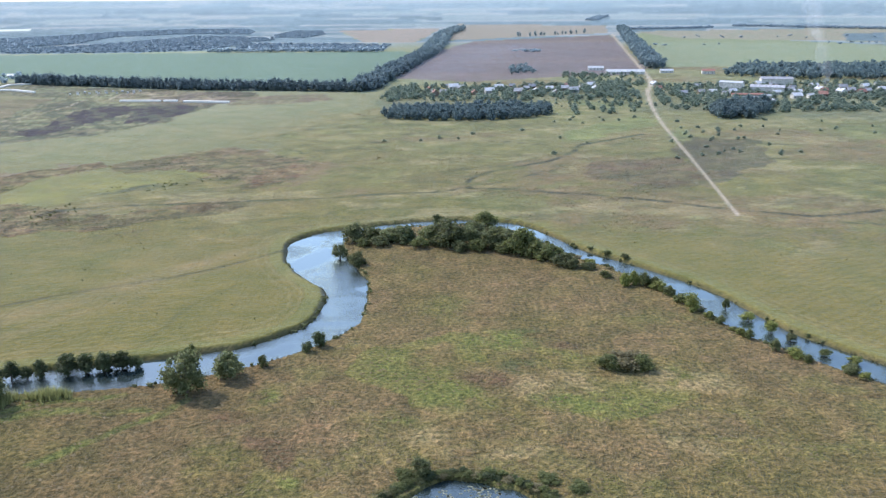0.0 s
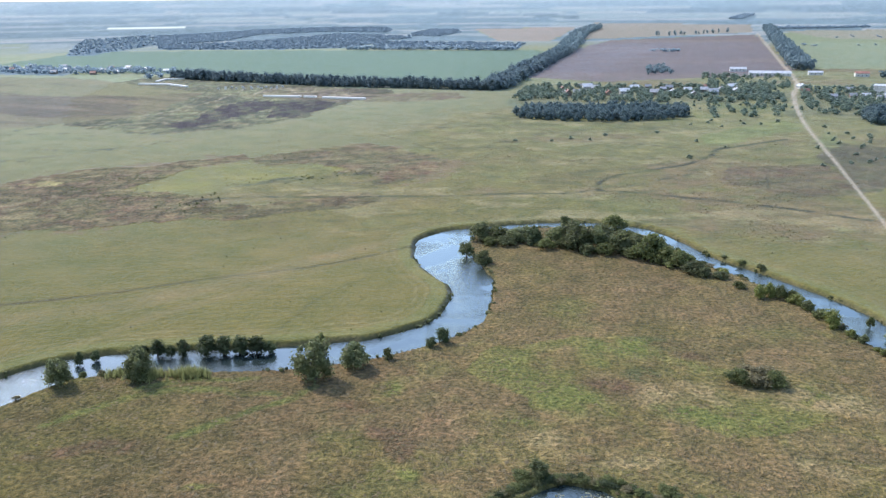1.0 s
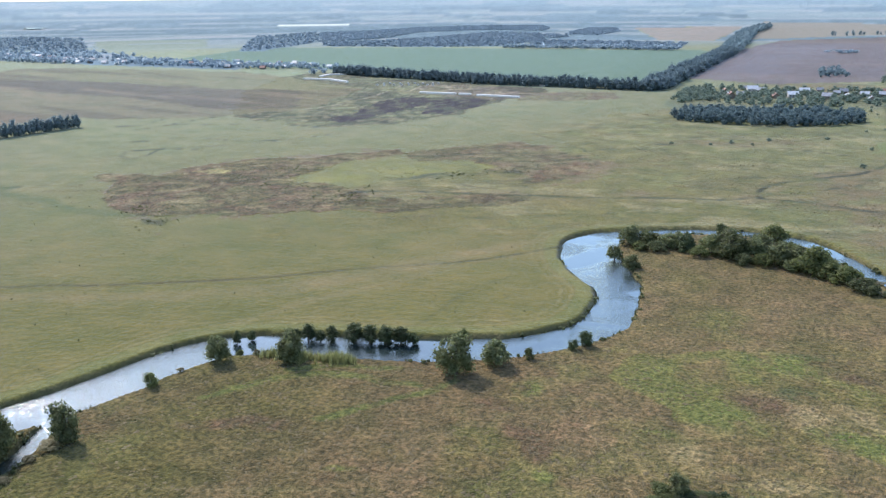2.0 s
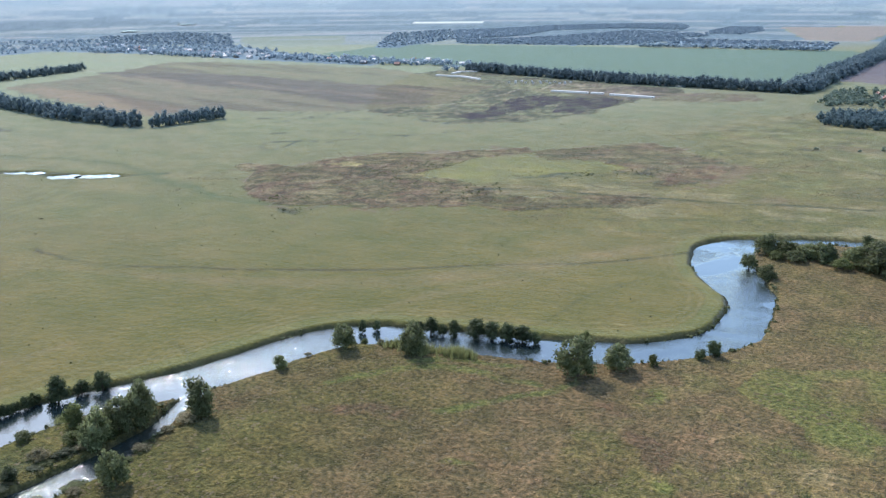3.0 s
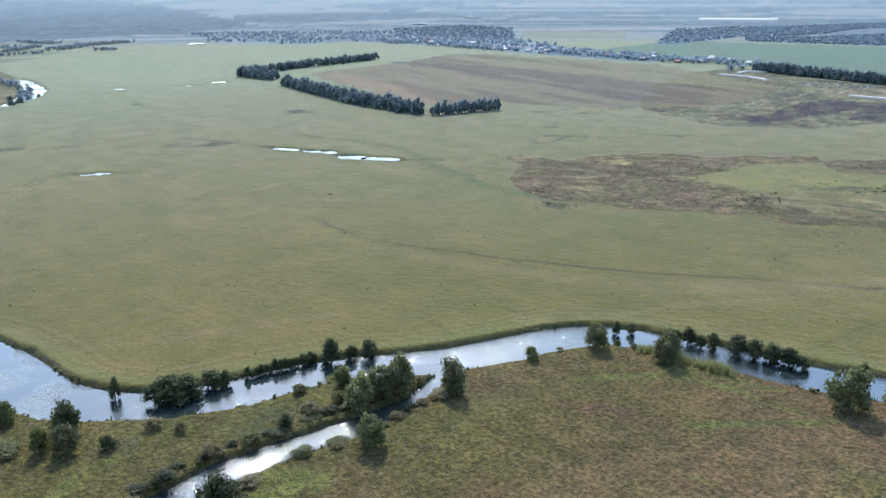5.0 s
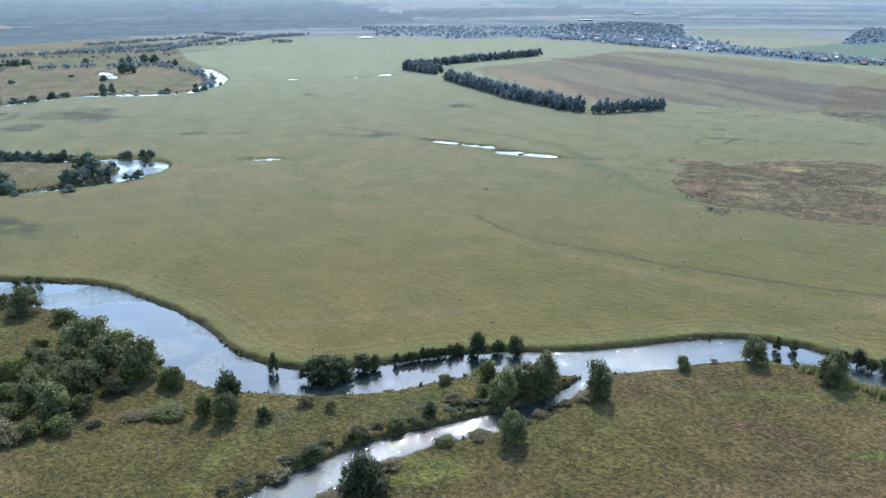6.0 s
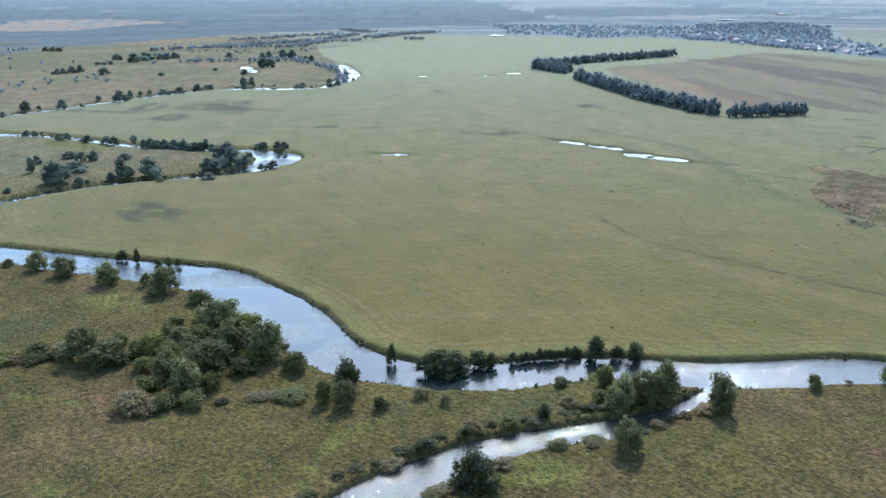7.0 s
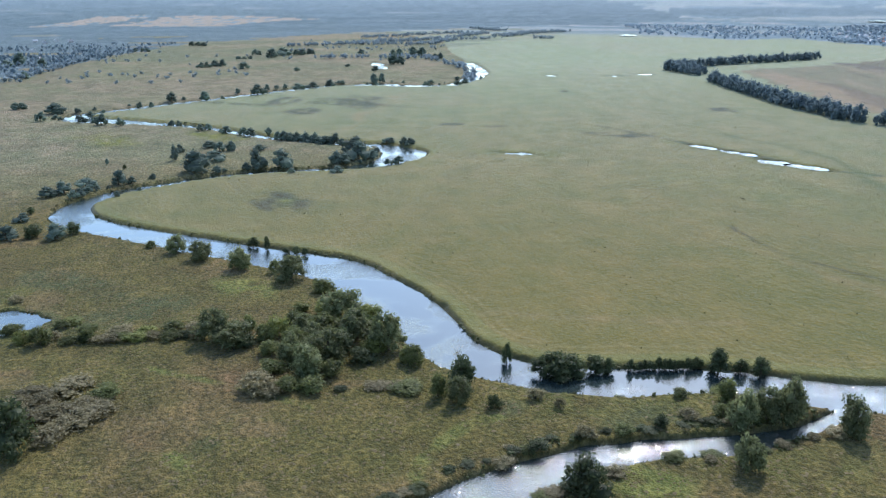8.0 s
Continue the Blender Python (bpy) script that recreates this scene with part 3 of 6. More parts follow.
        lay(np.clip(-k / 5, 0, 1) * np.clip(0.3 + mid, 0, 1), np.array((0.25, 0.195, 0.1)), 0.45)
    # turned earth and tracks of the waste land
    worn = np.zeros(x.shape)
    for field, k in ((HEATH, 1.0), (HEATH_EAST, 0.8), (HEATH_SOUTH, 0.9), (WASTE, 0.9), (EARTHWORKS, 0.7), (SCRUB_EAST, 0.4), (DARK_EAST, 0.4), (WASTE_EAST, 0.6), (BROWN_FIELD, 0.35)):
        worn = np.maximum(worn, k * within(fx, fy, field))
    waste = within(fx, fy, WASTE)
    k = value_noise(x, y, 38, 5, 291)
    lay(waste * np.clip((k - 0.55) * 25, 0, 1), np.array((0.085, 0.08, 0.06)), 0.6)
    lay(waste * np.clip((0.4 - k) * 25, 0, 1), np.array((0.24, 0.235, 0.14)), 0.6)
    for line in EARTH_PATHS:
        k = line_distance(x + 6 * edge[0], y + 6 * edge[1], spline(line, 4), 8.0)
        lay(np.clip(0.8 - k, 0, 1), np.array((0.4, 0.35, 0.28)), 0.7)
    # furrows, ridges and speckled scrub across heath, waste land and pasture
    furrow = furrows(x, y)
    cover = cover * (1 + worn * 1.1 * (fine - 0.5) + 0.5 * worn * (small - 0.5))[:, None]
    speck = value_noise(x, y, 3.4, 2, 401)
    lay(worn * np.clip((speck - 0.6) * 14, 0, 1) * (fine > 0.4), np.array((0.06, 0.058, 0.034)), 0.6)
    lay(worn * np.clip((0.36 - speck) * 14, 0, 1), np.array((0.3, 0.265, 0.175)), 0.45)
    lay(worn * np.clip((furrow - 0.58) * 14, 0, 1) * (fine > 0.45), tone((0.075, 0.075, 0.042), (0.12, 0.1, 0.055), small), 0.65)
    lay(worn * np.clip((0.38 - furrow) * 14, 0, 1) * (fine > 0.42), tone((0.26, 0.23, 0.125), (0.31, 0.26, 0.17), small), 0.5)
    for polygon in EARTH_DARK:
        lay(within(wx, wy, polygon) * np.clip(fine * 3.6 - 0.95, 0.25, 1), tone((0.035, 0.028, 0.04), (0.065, 0.05, 0.06), fine), 0.95)
    lay(rough * np.clip((furrow - 0.64) * 9, 0, 1), np.array((0.11, 0.105, 0.05)), 0.5)
    grain = value_noise(x, y, 11, 3, 171) - 0.5
    cover = cover * (1 + (0.5 * grain + 0.35 * (fine - 0.5)) * np.clip((r - 300) / 100, 0, 1) * np.where(meadow & (rough < 0.5), 0.28, 1))[:, None]
    # farm fields
    for field, low, high in (
        (GREEN_FIELD, (0.122, 0.185, 0.122), (0.135, 0.195, 0.127)), (PLOUGHED, (0.15, 0.12, 0.132), (0.178, 0.142, 0.15)), (STUBBLE, (0.29, 0.25, 0.225), (0.265, 0.24, 0.215)),
        (PINK_FIELD, (0.32, 0.265, 0.25), (0.28, 0.25, 0.24)), (YELLOW_FIELD, (0.235, 0.26, 0.16), (0.2, 0.245, 0.155)), (FALLOW, (0.29, 0.255, 0.215), (0.24, 0.255, 0.2)),
        (BROWN_FIELD, (0.205, 0.18, 0.115), (0.19, 0.18, 0.11)), (OLIVE_END, (0.235, 0.225, 0.13), (0.205, 0.205, 0.12)), (DARK_BAND, (0.13, 0.112, 0.088), (0.165, 0.145, 0.105)), (TAN_EDGE, (0.28, 0.215, 0.135), (0.24, 0.19, 0.125))):
        lay(within(fx, fy, field), tone(low, high, (mid - 0.3) * 2), 0.92)
    stripe = value_noise((x * 0.94 - y * 0.34) * 0.13, y * 0.94 + x * 0.34, 22, 4, 191)
    brown = within(fx, fy, BROWN_FIELD)
    lay(brown * np.clip((stripe - 0.56) * 9, 0, 1), np.array((0.11, 0.088, 0.064)), 0.5)
    lay(brown * np.clip((0.4 - stripe) * 9, 0, 1), np.array((0.27, 0.215, 0.145)), 0.5)
    ploughed = within(wx, wy, PLOUGHED)
    lay(ploughed * np.clip((value_noise(x * 0.1 + y * 0.02, y, 60, 4, 301) - 0.55) * 9, 0, 1), np.array((0.215, 0.17, 0.15)), 0.6)
    # far country: strips of stubble, grass and wood, closing up towards the horizon
    az = np.degrees(np.arctan2(-x, y))
    across = np.radians(az) * np.maximum(r, 1500)
    far = np.clip((r - 1750) / 300, 0, 1)
    bent = r + 260 * (value_noise(across, r, 700, 3, 371) - 0.5)
    streak = value_noise(across * 0.25 + 0.3 * bent, bent, 120, 4, 311)
    strips = value_noise(across * 0.2 - 0.2 * bent, bent, 150, 5, 321)
    crowns = value_noise(across, r * 0.8, 26, 3, 141)
    taken = np.zeros(x.shape, bool)
    for field in (GREEN_FIELD, PLOUGHED, STUBBLE, PINK_FIELD, YELLOW_FIELD, FALLOW):
        taken |= within(wx, wy, field)
    # haze put into both colours: bluer than woods and grass close by
    hazed_canopy = tone((0.115, 0.175, 0.225), (0.18, 0.25, 0.31), (crowns - 0.2) * 1.7) * (0.82 + 0.36 * streak)[:, None]
    hazed_land = tone((0.225, 0.285, 0.32), (0.315, 0.335, 0.37), (streak - 0.3) * 2.6) * (0.9 + 0.2 * crowns)[:, None]
    lay(far * ~taken, hazed_land)
    lay(far * ~taken * np.clip((strips - np.where(r > 3300, 0.46, 0.5)) * 40, 0, 1), hazed_canopy, 0.95)
    # the western forest, its thin edge and its clearings
    ride = clumps(x, y)
    west = within(x + 90 * (big - 0.5), y + 90 * (big - 0.5), WEST_FOREST)
    lay(west & ((ride > 0.3) | (r > 2000)), hazed_canopy * np.where(r < 2300, 0.84, 0.82)[:, None], 0.95)
    lay(west * (r > 3100) * np.clip((streak - 0.7) * 30, 0, 1), hazed_land, 0.5)
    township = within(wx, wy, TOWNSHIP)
    lay(township, np.where((value_noise(across * 0.5, r, 60, 4, 331) > 0.46)[:, None], hazed_canopy, hazed_land * 0.9), 0.9)
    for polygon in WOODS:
        lay(within(wx, wy, polygon), hazed_canopy * 0.84, 0.97)
    for polygon in PALE_STRIPS:
        lay(within(wx, wy, polygon), tone((0.25, 0.29, 0.23), (0.23, 0.27, 0.21), mid), 0.8)
    lay(within(x, y, GLASSHOUSES), np.array((0.8, 0.82, 0.78)), 0.95)
    for polygon in CLEARINGS:
        lay(within(wx + 60 * (mid - 0.5), wy + 60 * (mid - 0.5), polygon), np.where((crowns > 0.62)[:, None], hazed_canopy * 1.1, tone((0.4, 0.335, 0.3), (0.35, 0.305, 0.28), mid)), 0.9)
    # tussocky pasture between the far loops and the forest
    rolling = within(x, y, WEST_PASTURE) * np.clip((r - 950) / 200, 0, 1)
    k = value_noise(across * 0.45, r, 70, 5, 341)
    lay(rolling * np.clip((k - 0.53) * 20, 0, 1), tone((0.15, 0.165, 0.105), (0.19, 0.2, 0.125), fine), 0.75)
    lay(rolling * np.clip((0.42 - k) * 20, 0, 1), np.array((0.29, 0.24, 0.17)), 0.6)
    # more haze painted on: the cover fades to pale blue far out
    haze_depth = (np.clip((r - 2700) / 2100, 0, 1) ** 1.4)[:, None]
    cover = cover * (1 - 0.5 * haze_depth) + np.array((0.42, 0.53, 0.65)) * 0.5 * haze_depth
    # bare earth
    road = line_distance(x, y, spline(ROAD, 4), 8.0)
    lay(np.clip(0.45 - road, 0, 1), tone((0.46, 0.4, 0.32), (0.36, 0.31, 0.25), small), 0.95)
    lay(np.clip(1.3 - np.abs(pool - 1.8) / 2.2, 0, 1) * (r < 300) * np.clip(small * 2, 0, 1), tone((0.1, 0.115, 0.045), (0.16, 0.165, 0.06), mid), 0.85)
    lay(np.clip(1.2 - pool / 3.5, 0, 1) * (r > 200) * (r < 1200) * np.clip(0.4 + small, 0, 1), tone((0.06, 0.065, 0.03), (0.1, 0.105, 0.045), mid), 0.85)
    # banks
    lay(np.clip((np.where(meadow & (r < 600), 2.0, 0.9) + 1.2 * (small - 0.5) - water) * 2, 0, 1) * (water > -3), tone((0.08, 0.075, 0.04), (0.13, 0.12, 0.06), small), 0.9)

    z = 0.22 * (mid - 0.5) + np.where(wild, 0.3, 0.1) * (small - 0.5) * (r < 700)
    z = np.where(water < 1.4, z * np.clip(water / 1.4, 0, 1) - 2.6 * np.clip((0.9 - water) / 1.3, 0, 1), z)
    steep = meadow & (r < 600) & (water < 2.4)
    z = np.where(steep, z * np.clip(water / 2.4, 0, 1) - 2.6 * np.clip((2.1 - water) / 2.5, 0, 1), z)
    # alpha: coarse grain where high, more of the haze sheen where low
    tall = np.where(wild, 1.0, np.clip(0.42 + 0.5 * np.maximum(np.maximum(worn, 0.5 * rough), far), 0, 0.92))
    return z + rise(r), np.c_[cover, tall], water, wild


# Spots of other growth on the wild bank: x, y, half length, half width, turn, colour.
LUSH, RUSSET, STRAW, DARK = (0.158, 0.165, 0.05), (0.14, 0.092, 0.052), (0.265, 0.205, 0.105), (0.095, 0.1, 0.042)
PATCHES = [
    (-12, 198, 7, 6, 0, LUSH), (-7, 164, 6, 5, 20, STRAW), (-12, 170, 4, 3, 0, LUSH), (-10, 184, 2, 1.6, 0, LUSH), (26, 217, 13, 4, -10, DARK), (34, 209, 9, 3, -10, RUSSET), (19, 196, 5, 4, 0, DARK),
    (14, 212, 18, 8, 0, LUSH), (29, 185, 12, 6, 0, STRAW), (36, 177, 12, 5, 0, LUSH), (9, 188, 8, 5, 0, RUSSET), (-3, 180, 12, 8, 0, LUSH), (53, 156, 5, 4, 0, STRAW), (11, 156, 16, 4, 0, STRAW), (60, 190, 12, 8, 0, STRAW),
]
PATCHES += [
    (-36, 164, 7, 4, -40, RUSSET), (-33, 156, 3, 4, 0, RUSSET), (-30, 147, 3, 2, 0, LUSH), (-48, 173, 7, 3, 0, RUSSET), (-71, 137, 5, 2, 20, LUSH), (-42, 183, 5, 4, 0, LUSH),
    (-96, 146, 12, 3, 30, RUSSET), (-372, 28, 19, 11, 10, DARK), (-372, 28, 8, 4, 10, LUSH), (-150, 86, 18, 6, 85, DARK), (-126, 75, 10, 5, 60, LUSH), (-158, -12, 6, 3, 30, LUSH), (-161, -6, 5, 4, 0, DARK),
    (-246, -30, 26, 7, -60, DARK), (-280, -50, 26, 8, 40, DARK), (-267, 5, 14, 8, 40, LUSH), (-160, 58, 5, 4, 0, DARK),
    (-610, -200, 40, 16, 0, DARK), (-560, -60, 30, 14, 20, LUSH), (-720, 20, 40, 12, 60, DARK), (-690, 120, 40, 12, 60, DARK), (-715, 118, 34, 14, 30, DARK), (-560, 0, 26, 10, 30, LUSH),
]
FAINT_LINES = [[(126, 303, 0.1), (121, 275, 0.3), (116, 258, 0.15), (111, 236, 0.4), (108, 219, 0.1)], [(-84, 212, 0.8), (-81, 231, 1.2), (-77, 250, 1.4), (-68, 267, 1)], [(-195, 163, 0.4), (-172, 156, 0.4), (-157, 150, 0.4)], [(-188, 162, 0.4), (-155, 151, 0.4)]]
LUSH_ZONE = [(-18, 215), (-4, 226), (29, 222), (36, 209), (65, 203), (63, 183), (52, 175), (37, 171), (16, 185), (2, 176), (-11, 171), (-15, 186), (-26, 197)]
TRAILS = [[(-37, 189, 0.5), (-30, 178, 0.5), (-24, 164, 0.5), (-16, 150, 0.5), (-13, 143, 0.5)], [(-24, 166, 0.4), (-15, 156, 0.4), (-8, 150, 0.4)], [(-60, 130, 0.5), (-90, 120, 0.5), (-118, 112, 0.5)]]
LUSH_LINES = [
    [(-84, 153, 1.5), (-81, 155, 2.4), (-73, 166, 2), (-67, 171, 2.4), (-63, 179, 2)], [(-102, 175, 2.5), (-94, 180, 3), (-79, 182, 2)], [(-115, 154, 2), (-101, 171, 3), (-87, 175, 3), (-70, 174, 2)],
    [(-205, -20, 2), (-190, 0, 2), (-175, 15, 2)], [(-140, 30, 2), (-152, 40, 3), (-160, 55, 2)],
]

WEST_EDGE = [
    (-905, -205), (-965, -180), (-1110, -165), (-1241, -117), (-1460, -50), (-1594, 62), (-1713, 168), (-1840, 302), (-1890, 456), (-2048, 695), (-2102, 958), (-2000, 1100),
]
CLEARINGS = [
    [(-2195, -393), (-2487, -334), (-2859, -301), (-2958, -141), (-2469, -220), (-2243, -315)], [(-2224, -212), (-2804, -102), (-2950, -19), (-2852, 172), (-2631, 341), (-2372, 141), (-2180, 35)]]
WOODS = [
    [(-1193, 2340), (-1110, 2462), (-1034, 2731), (-853, 2904), (-650, 2926), (-586, 2732), (-564, 2533), (-746, 2596), (-911, 2402), (-850, 2012), (-926, 1810)],
    [(-913, 1784), (-811, 1904), (-759, 1998), (-685, 2434), (-592, 2381), (-464, 2282), (-408, 2142), (-452, 2028), (-448, 1897), (-470, 1703), (-583, 1642), (-840, 1640)],
    [(-449, 1873), (-440, 1972), (-227, 1912), (-112, 1869), (-114, 1633), (-396, 1672)], [(-478, 2519), (-469, 2755), (-383, 2785), (-335, 2491), (-357, 2264), (-449, 2281)],
]
WOODS += [
    [(-1551, 3924), (-1261, 4053), (-630, 4038), (-744, 3815)], [(-874, 3844), (-720, 3957), (-490, 3959), (-349, 3810)], [(-254, 3879), (5, 3668), (5, 3441), (-216, 3654)],
    [(309, 4034), (1413, 4223), (1965, 3869), (1760, 3457), (786, 3815), (650, 3739), (289, 3776)], [(553, 3300), (693, 3647), (663, 3426), (581, 3214)], [(564, 2771), (836, 2743), (789, 2589), (532, 2566)],
    [(1145, 2848), (1267, 2919), (1198, 2637), (1074, 2671)], [(1053, 2282), (1193, 2328), (950, 1848), (897, 1912)],
]
WOODS += [
    [(-3074, 1794), (-2931, 2168), (-2834, 2511), (-2412, 2443), (-2291, 2263), (-2450, 2040), (-2490, 1731), (-2750, 1601)], [(-2131, 2183), (-2143, 2594), (-2135, 2723), (-2065, 2254)],
    [(-1913, 1628), (-1941, 1939), (-1678, 1876), (-1206, 1363), (-1391, 1386), (-1541, 1325)], [(-1263, 2068), (-1250, 2380), (-983, 2131), (-915, 1689), (-879, 1459), (-920, 1441)],
]
PALE_STRIPS = [[(-1373, 1564), (-1203, 1755), (-1075, 1568), (-1217, 1431)], [(-1542, 1769), (-1321, 1928), (-1222, 1783), (-1385, 1587)]]
GLASSHOUSES = [(-1580, 2724), (-1611, 2840), (-1400, 2957), (-1350, 2852)]
TOWNSHIP = [(-1640, 890), (-1419, 980), (-1466, 1115), (-1144, 1124), (-960, 1080), (-669, 1040), (-700, 1130), (-920, 1200), (-1190, 1380), (-1530, 1330), (-1900, 1640), (-2200, 1900), (-2500, 1600), (-2150, 1100)]
WEST_PASTURE = [(-850, 240), (-1010, 330), (-1320, 360), (-1560, 640), (-1800, 800), (-2050, 700), (-1890, 456), (-1713, 168), (-1460, -50), (-1241, -117), (-915, -193), (-860, 60)]
WEST_FOREST = WEST_EDGE + [(-2400, 1500), (-3300, 1750), (-4800, 2000), (-4800, -1500), (-1500, -900)]

# ---- ground sheet: rings and rays, finer towards the camera ----
def ground_sheet():
    rings = [0.0, 40.0, 80.0, 105.0]
    while rings[-1] < 4900:
        r = rings[-1]
        rings.append(min(4900.0, r + max(0.75, r * r / (71000 if r < 1000 else 105000))))
    fine = np.arange(-31.0, 105.5, 0.125)
    rest = np.arange(105.5, 329.0, 4.0)
    turns = np.radians(np.concatenate([fine, rest]))
    rr, tt = np.meshgrid(np.array(rings[1:]), turns, indexing="ij")
    x, y = np.concatenate([[0.0], (-np.sin(tt) * rr).ravel()]), np.concatenate([[0.0], (np.cos(tt) * rr).ravel()])
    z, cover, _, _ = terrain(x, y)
    n, rows = len(turns), len(rings) - 1
    i, j = np.meshgrid(np.arange(rows - 1), np.arange(n), indexing="ij")
    k = (j + 1) % n
    quads = np.stack([1 + i * n + j, 1 + i * n + k, 1 + (i + 1) * n + k, 1 + (i + 1) * n + j], -1).reshape(-1, 4)[:, ::-1]
    tris = np.stack([np.zeros(n, int), 1 + (np.arange(n) + 1) % n, 1 + np.arange(n)], -1)[:, ::-1]
    mesh = bpy.data.meshes.new("ground")
    loops = np.concatenate([quads.ravel(), tris.ravel()])
    sizes = np.concatenate([np.full(len(quads), 4), np.full(n, 3)])
    mesh.vertices.add(len(x))
    mesh.vertices.foreach_set("co", np.stack([x, y, z], -1).astype(np.float32).ravel())
    mesh.loops.add(len(loops))
    mesh.loops.foreach_set("vertex_index", loops.astype(np.int32))
    mesh.polygons.add(len(sizes))
    mesh.polygons.foreach_set("loop_start", np.concatenate([[0], np.cumsum(sizes)[:-1]]).astype(np.int32))
    mesh.polygons.foreach_set("use_smooth", np.ones(len(sizes), bool))
    mesh.update(calc_edges=True)
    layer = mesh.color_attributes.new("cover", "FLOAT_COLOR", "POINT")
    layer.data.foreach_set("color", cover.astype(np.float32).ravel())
    mesh.materials.append(GROUND)
    return tagged(new("ground", mesh), "flat olive meadow and tawny marsh with fields beyond", "ground", kind="structure")


ground_sheet()


def mesh_from(name, verts, faces, mat, smooth=False):
    mesh = bpy.data.meshes.new(name)
    mesh.from_pydata([tuple(v) for v in verts], [], [tuple(int(i) for i in f) for f in faces])
    mesh.materials.append(mat)
    if smooth:
        mesh.polygons.foreach_set("use_smooth", np.ones(len(mesh.polygons), bool))
    return mesh


def water_strip(name, line, label, level=WATER_LEVEL, mat=WATER):
    """Water along a centre line, reaching under both banks."""
    verts, faces = [], []
    for k, p in enumerate(line):
        a, b = line[max(k - 1, 0)], line[min(k + 1, len(line) - 1)]
        nx, ny = -(b[1] - a[1]), b[0] - a[0]
        length = math.hypot(nx, ny)
        w = (p[2] / 2 + 0.6) / length
        verts += [(p[0] + nx * w, p[1] + ny * w, level), (p[0] - nx * w, p[1] - ny * w, level)]
        if k:
            faces.append((2 * k - 2, 2 * k - 1, 2 * k + 1, 2 * k))
    return tagged(new(name, mesh_from(name, verts, faces, mat)), label, "river", kind="structure")


water_strip("water_river", RIVER, "winding blue-grey river with wind ripples between grassy banks")
water_strip("water_channel", SIDE_CHANNEL, "narrow side channel glittering in the sun", WATER_LEVEL + 0.02, CHANNEL_WATER)
for cx, cy, a, b, turn in PONDS:
    spill = 0.5 if math.hypot(cx, cy) > 1400 else 3.0
    uneven = [1 if spill > 1 else 1 + 0.3 * math.sin(0.471 * k + cx) + 0.2 * math.sin(0.942 * k + cy) for k in range(40)]
    verts = [(0, 0, 0)] + [((a + spill) * uneven[k] * math.cos(k * math.tau / 40), (b + spill) * uneven[k] * math.sin(k * math.tau / 40), 0) for k in range(40)]
    pond = new("water_pond", mesh_from("water_pond", verts, [(0, 1 + k, 1 + (k + 1) % 40) for k in range(40)], WATER))
    off = math.hypot(cx, cy)
    pond.matrix_world = pose(cx, cy, (-0.45 if cx != 4 else -0.8) if off < 1400 else 1.2 + float(rise(off)), 0, 0, turn)
    tagged(pond, "small still pond lying in the grassland", "pond", kind="structure")


# ---- vegetation kit ----
def part(name, mesh, parent, label=""):
    ob = new(name, mesh)
    ob.parent = parent
    return tagged(ob, label)


def mesh_tris(name, verts, tris, mat, smooth=True):
    """One mesh from arrays of corners and triangles."""
    mesh = bpy.data.meshes.new(name)
    mesh.vertices.add(len(verts))
    mesh.vertices.foreach_set("co", np.asarray(verts, np.float32).ravel())
    mesh.loops.add(3 * len(tris))
    mesh.loops.foreach_set("vertex_index", np.asarray(tris, np.int32).ravel())
    mesh.polygons.add(len(tris))
    mesh.polygons.foreach_set("loop_start", np.arange(0, 3 * len(tris), 3, dtype=np.int32))
    mesh.polygons.foreach_set("use_smooth", np.full(len(tris), smooth))
    mesh.update(calc_edges=True)
    mesh.materials.append(mat)
    return mesh


def joined(pieces):
    """Corners and triangles of several pieces as one pair of arrays."""
    verts, tris, n = [], [], 0
    for v, t in pieces:
        verts.append(v)
        tris.append(np.asarray(t) + n)
        n += len(v)
    return np.concatenate(verts), np.concatenate(tris)


def ball(level):
    bm = bmesh.new()
    bmesh.ops.create_icosphere(bm, subdivisions=level, radius=1)
    v = np.array([p.co for p in bm.verts])
    t = np.array([[p.index for p in f.verts] for f in bm.faces])
    bm.free()
    return v, t


BALL, COARSE_BALL = ball(2), ball(1)


def lump(rng, centre, radius, base=None, rough=0.3):
    """An uneven mass of foliage."""
    v, t = base or BALL
    swell = 1 + rough * (rng.random(len(v)) - 0.5) + 0.25 * np.sin(v @ rng.normal(size=3) * 3 + rng.random() * 6)
    return v * swell[:, None] * radius + centre, t


def sprays(rng, centres, ways, length, wide=0.5):
    """Pointed leaf sprays, each a small kite, turned roughly outwards."""
    n = len(centres)
    normal = ways * 0.55 + rng.normal(size=(n, 3)) * 0.5
    normal /= np.linalg.norm(normal, axis=1)[:, None] + 1e-9
    side = np.cross(normal, rng.normal(size=(n, 3)))
    side /= np.linalg.norm(side, axis=1)[:, None] + 1e-9
    up = np.cross(normal, side)
    size = (length * (0.6 + 0.8 * rng.random(n)))[:, None]
    a, b = centres - up * size * 0.5, centres + up * size * 0.5 + normal * size * 0.1
    c, d = centres - side * size * wide * 0.5, centres + side * size * wide * 0.5
    verts = np.stack([a, c, b, d], 1).reshape(-1, 3)
    k = 4 * np.arange(n)[:, None]
    return verts, np.concatenate([k + [0, 1, 2], k + [0, 2, 3]])


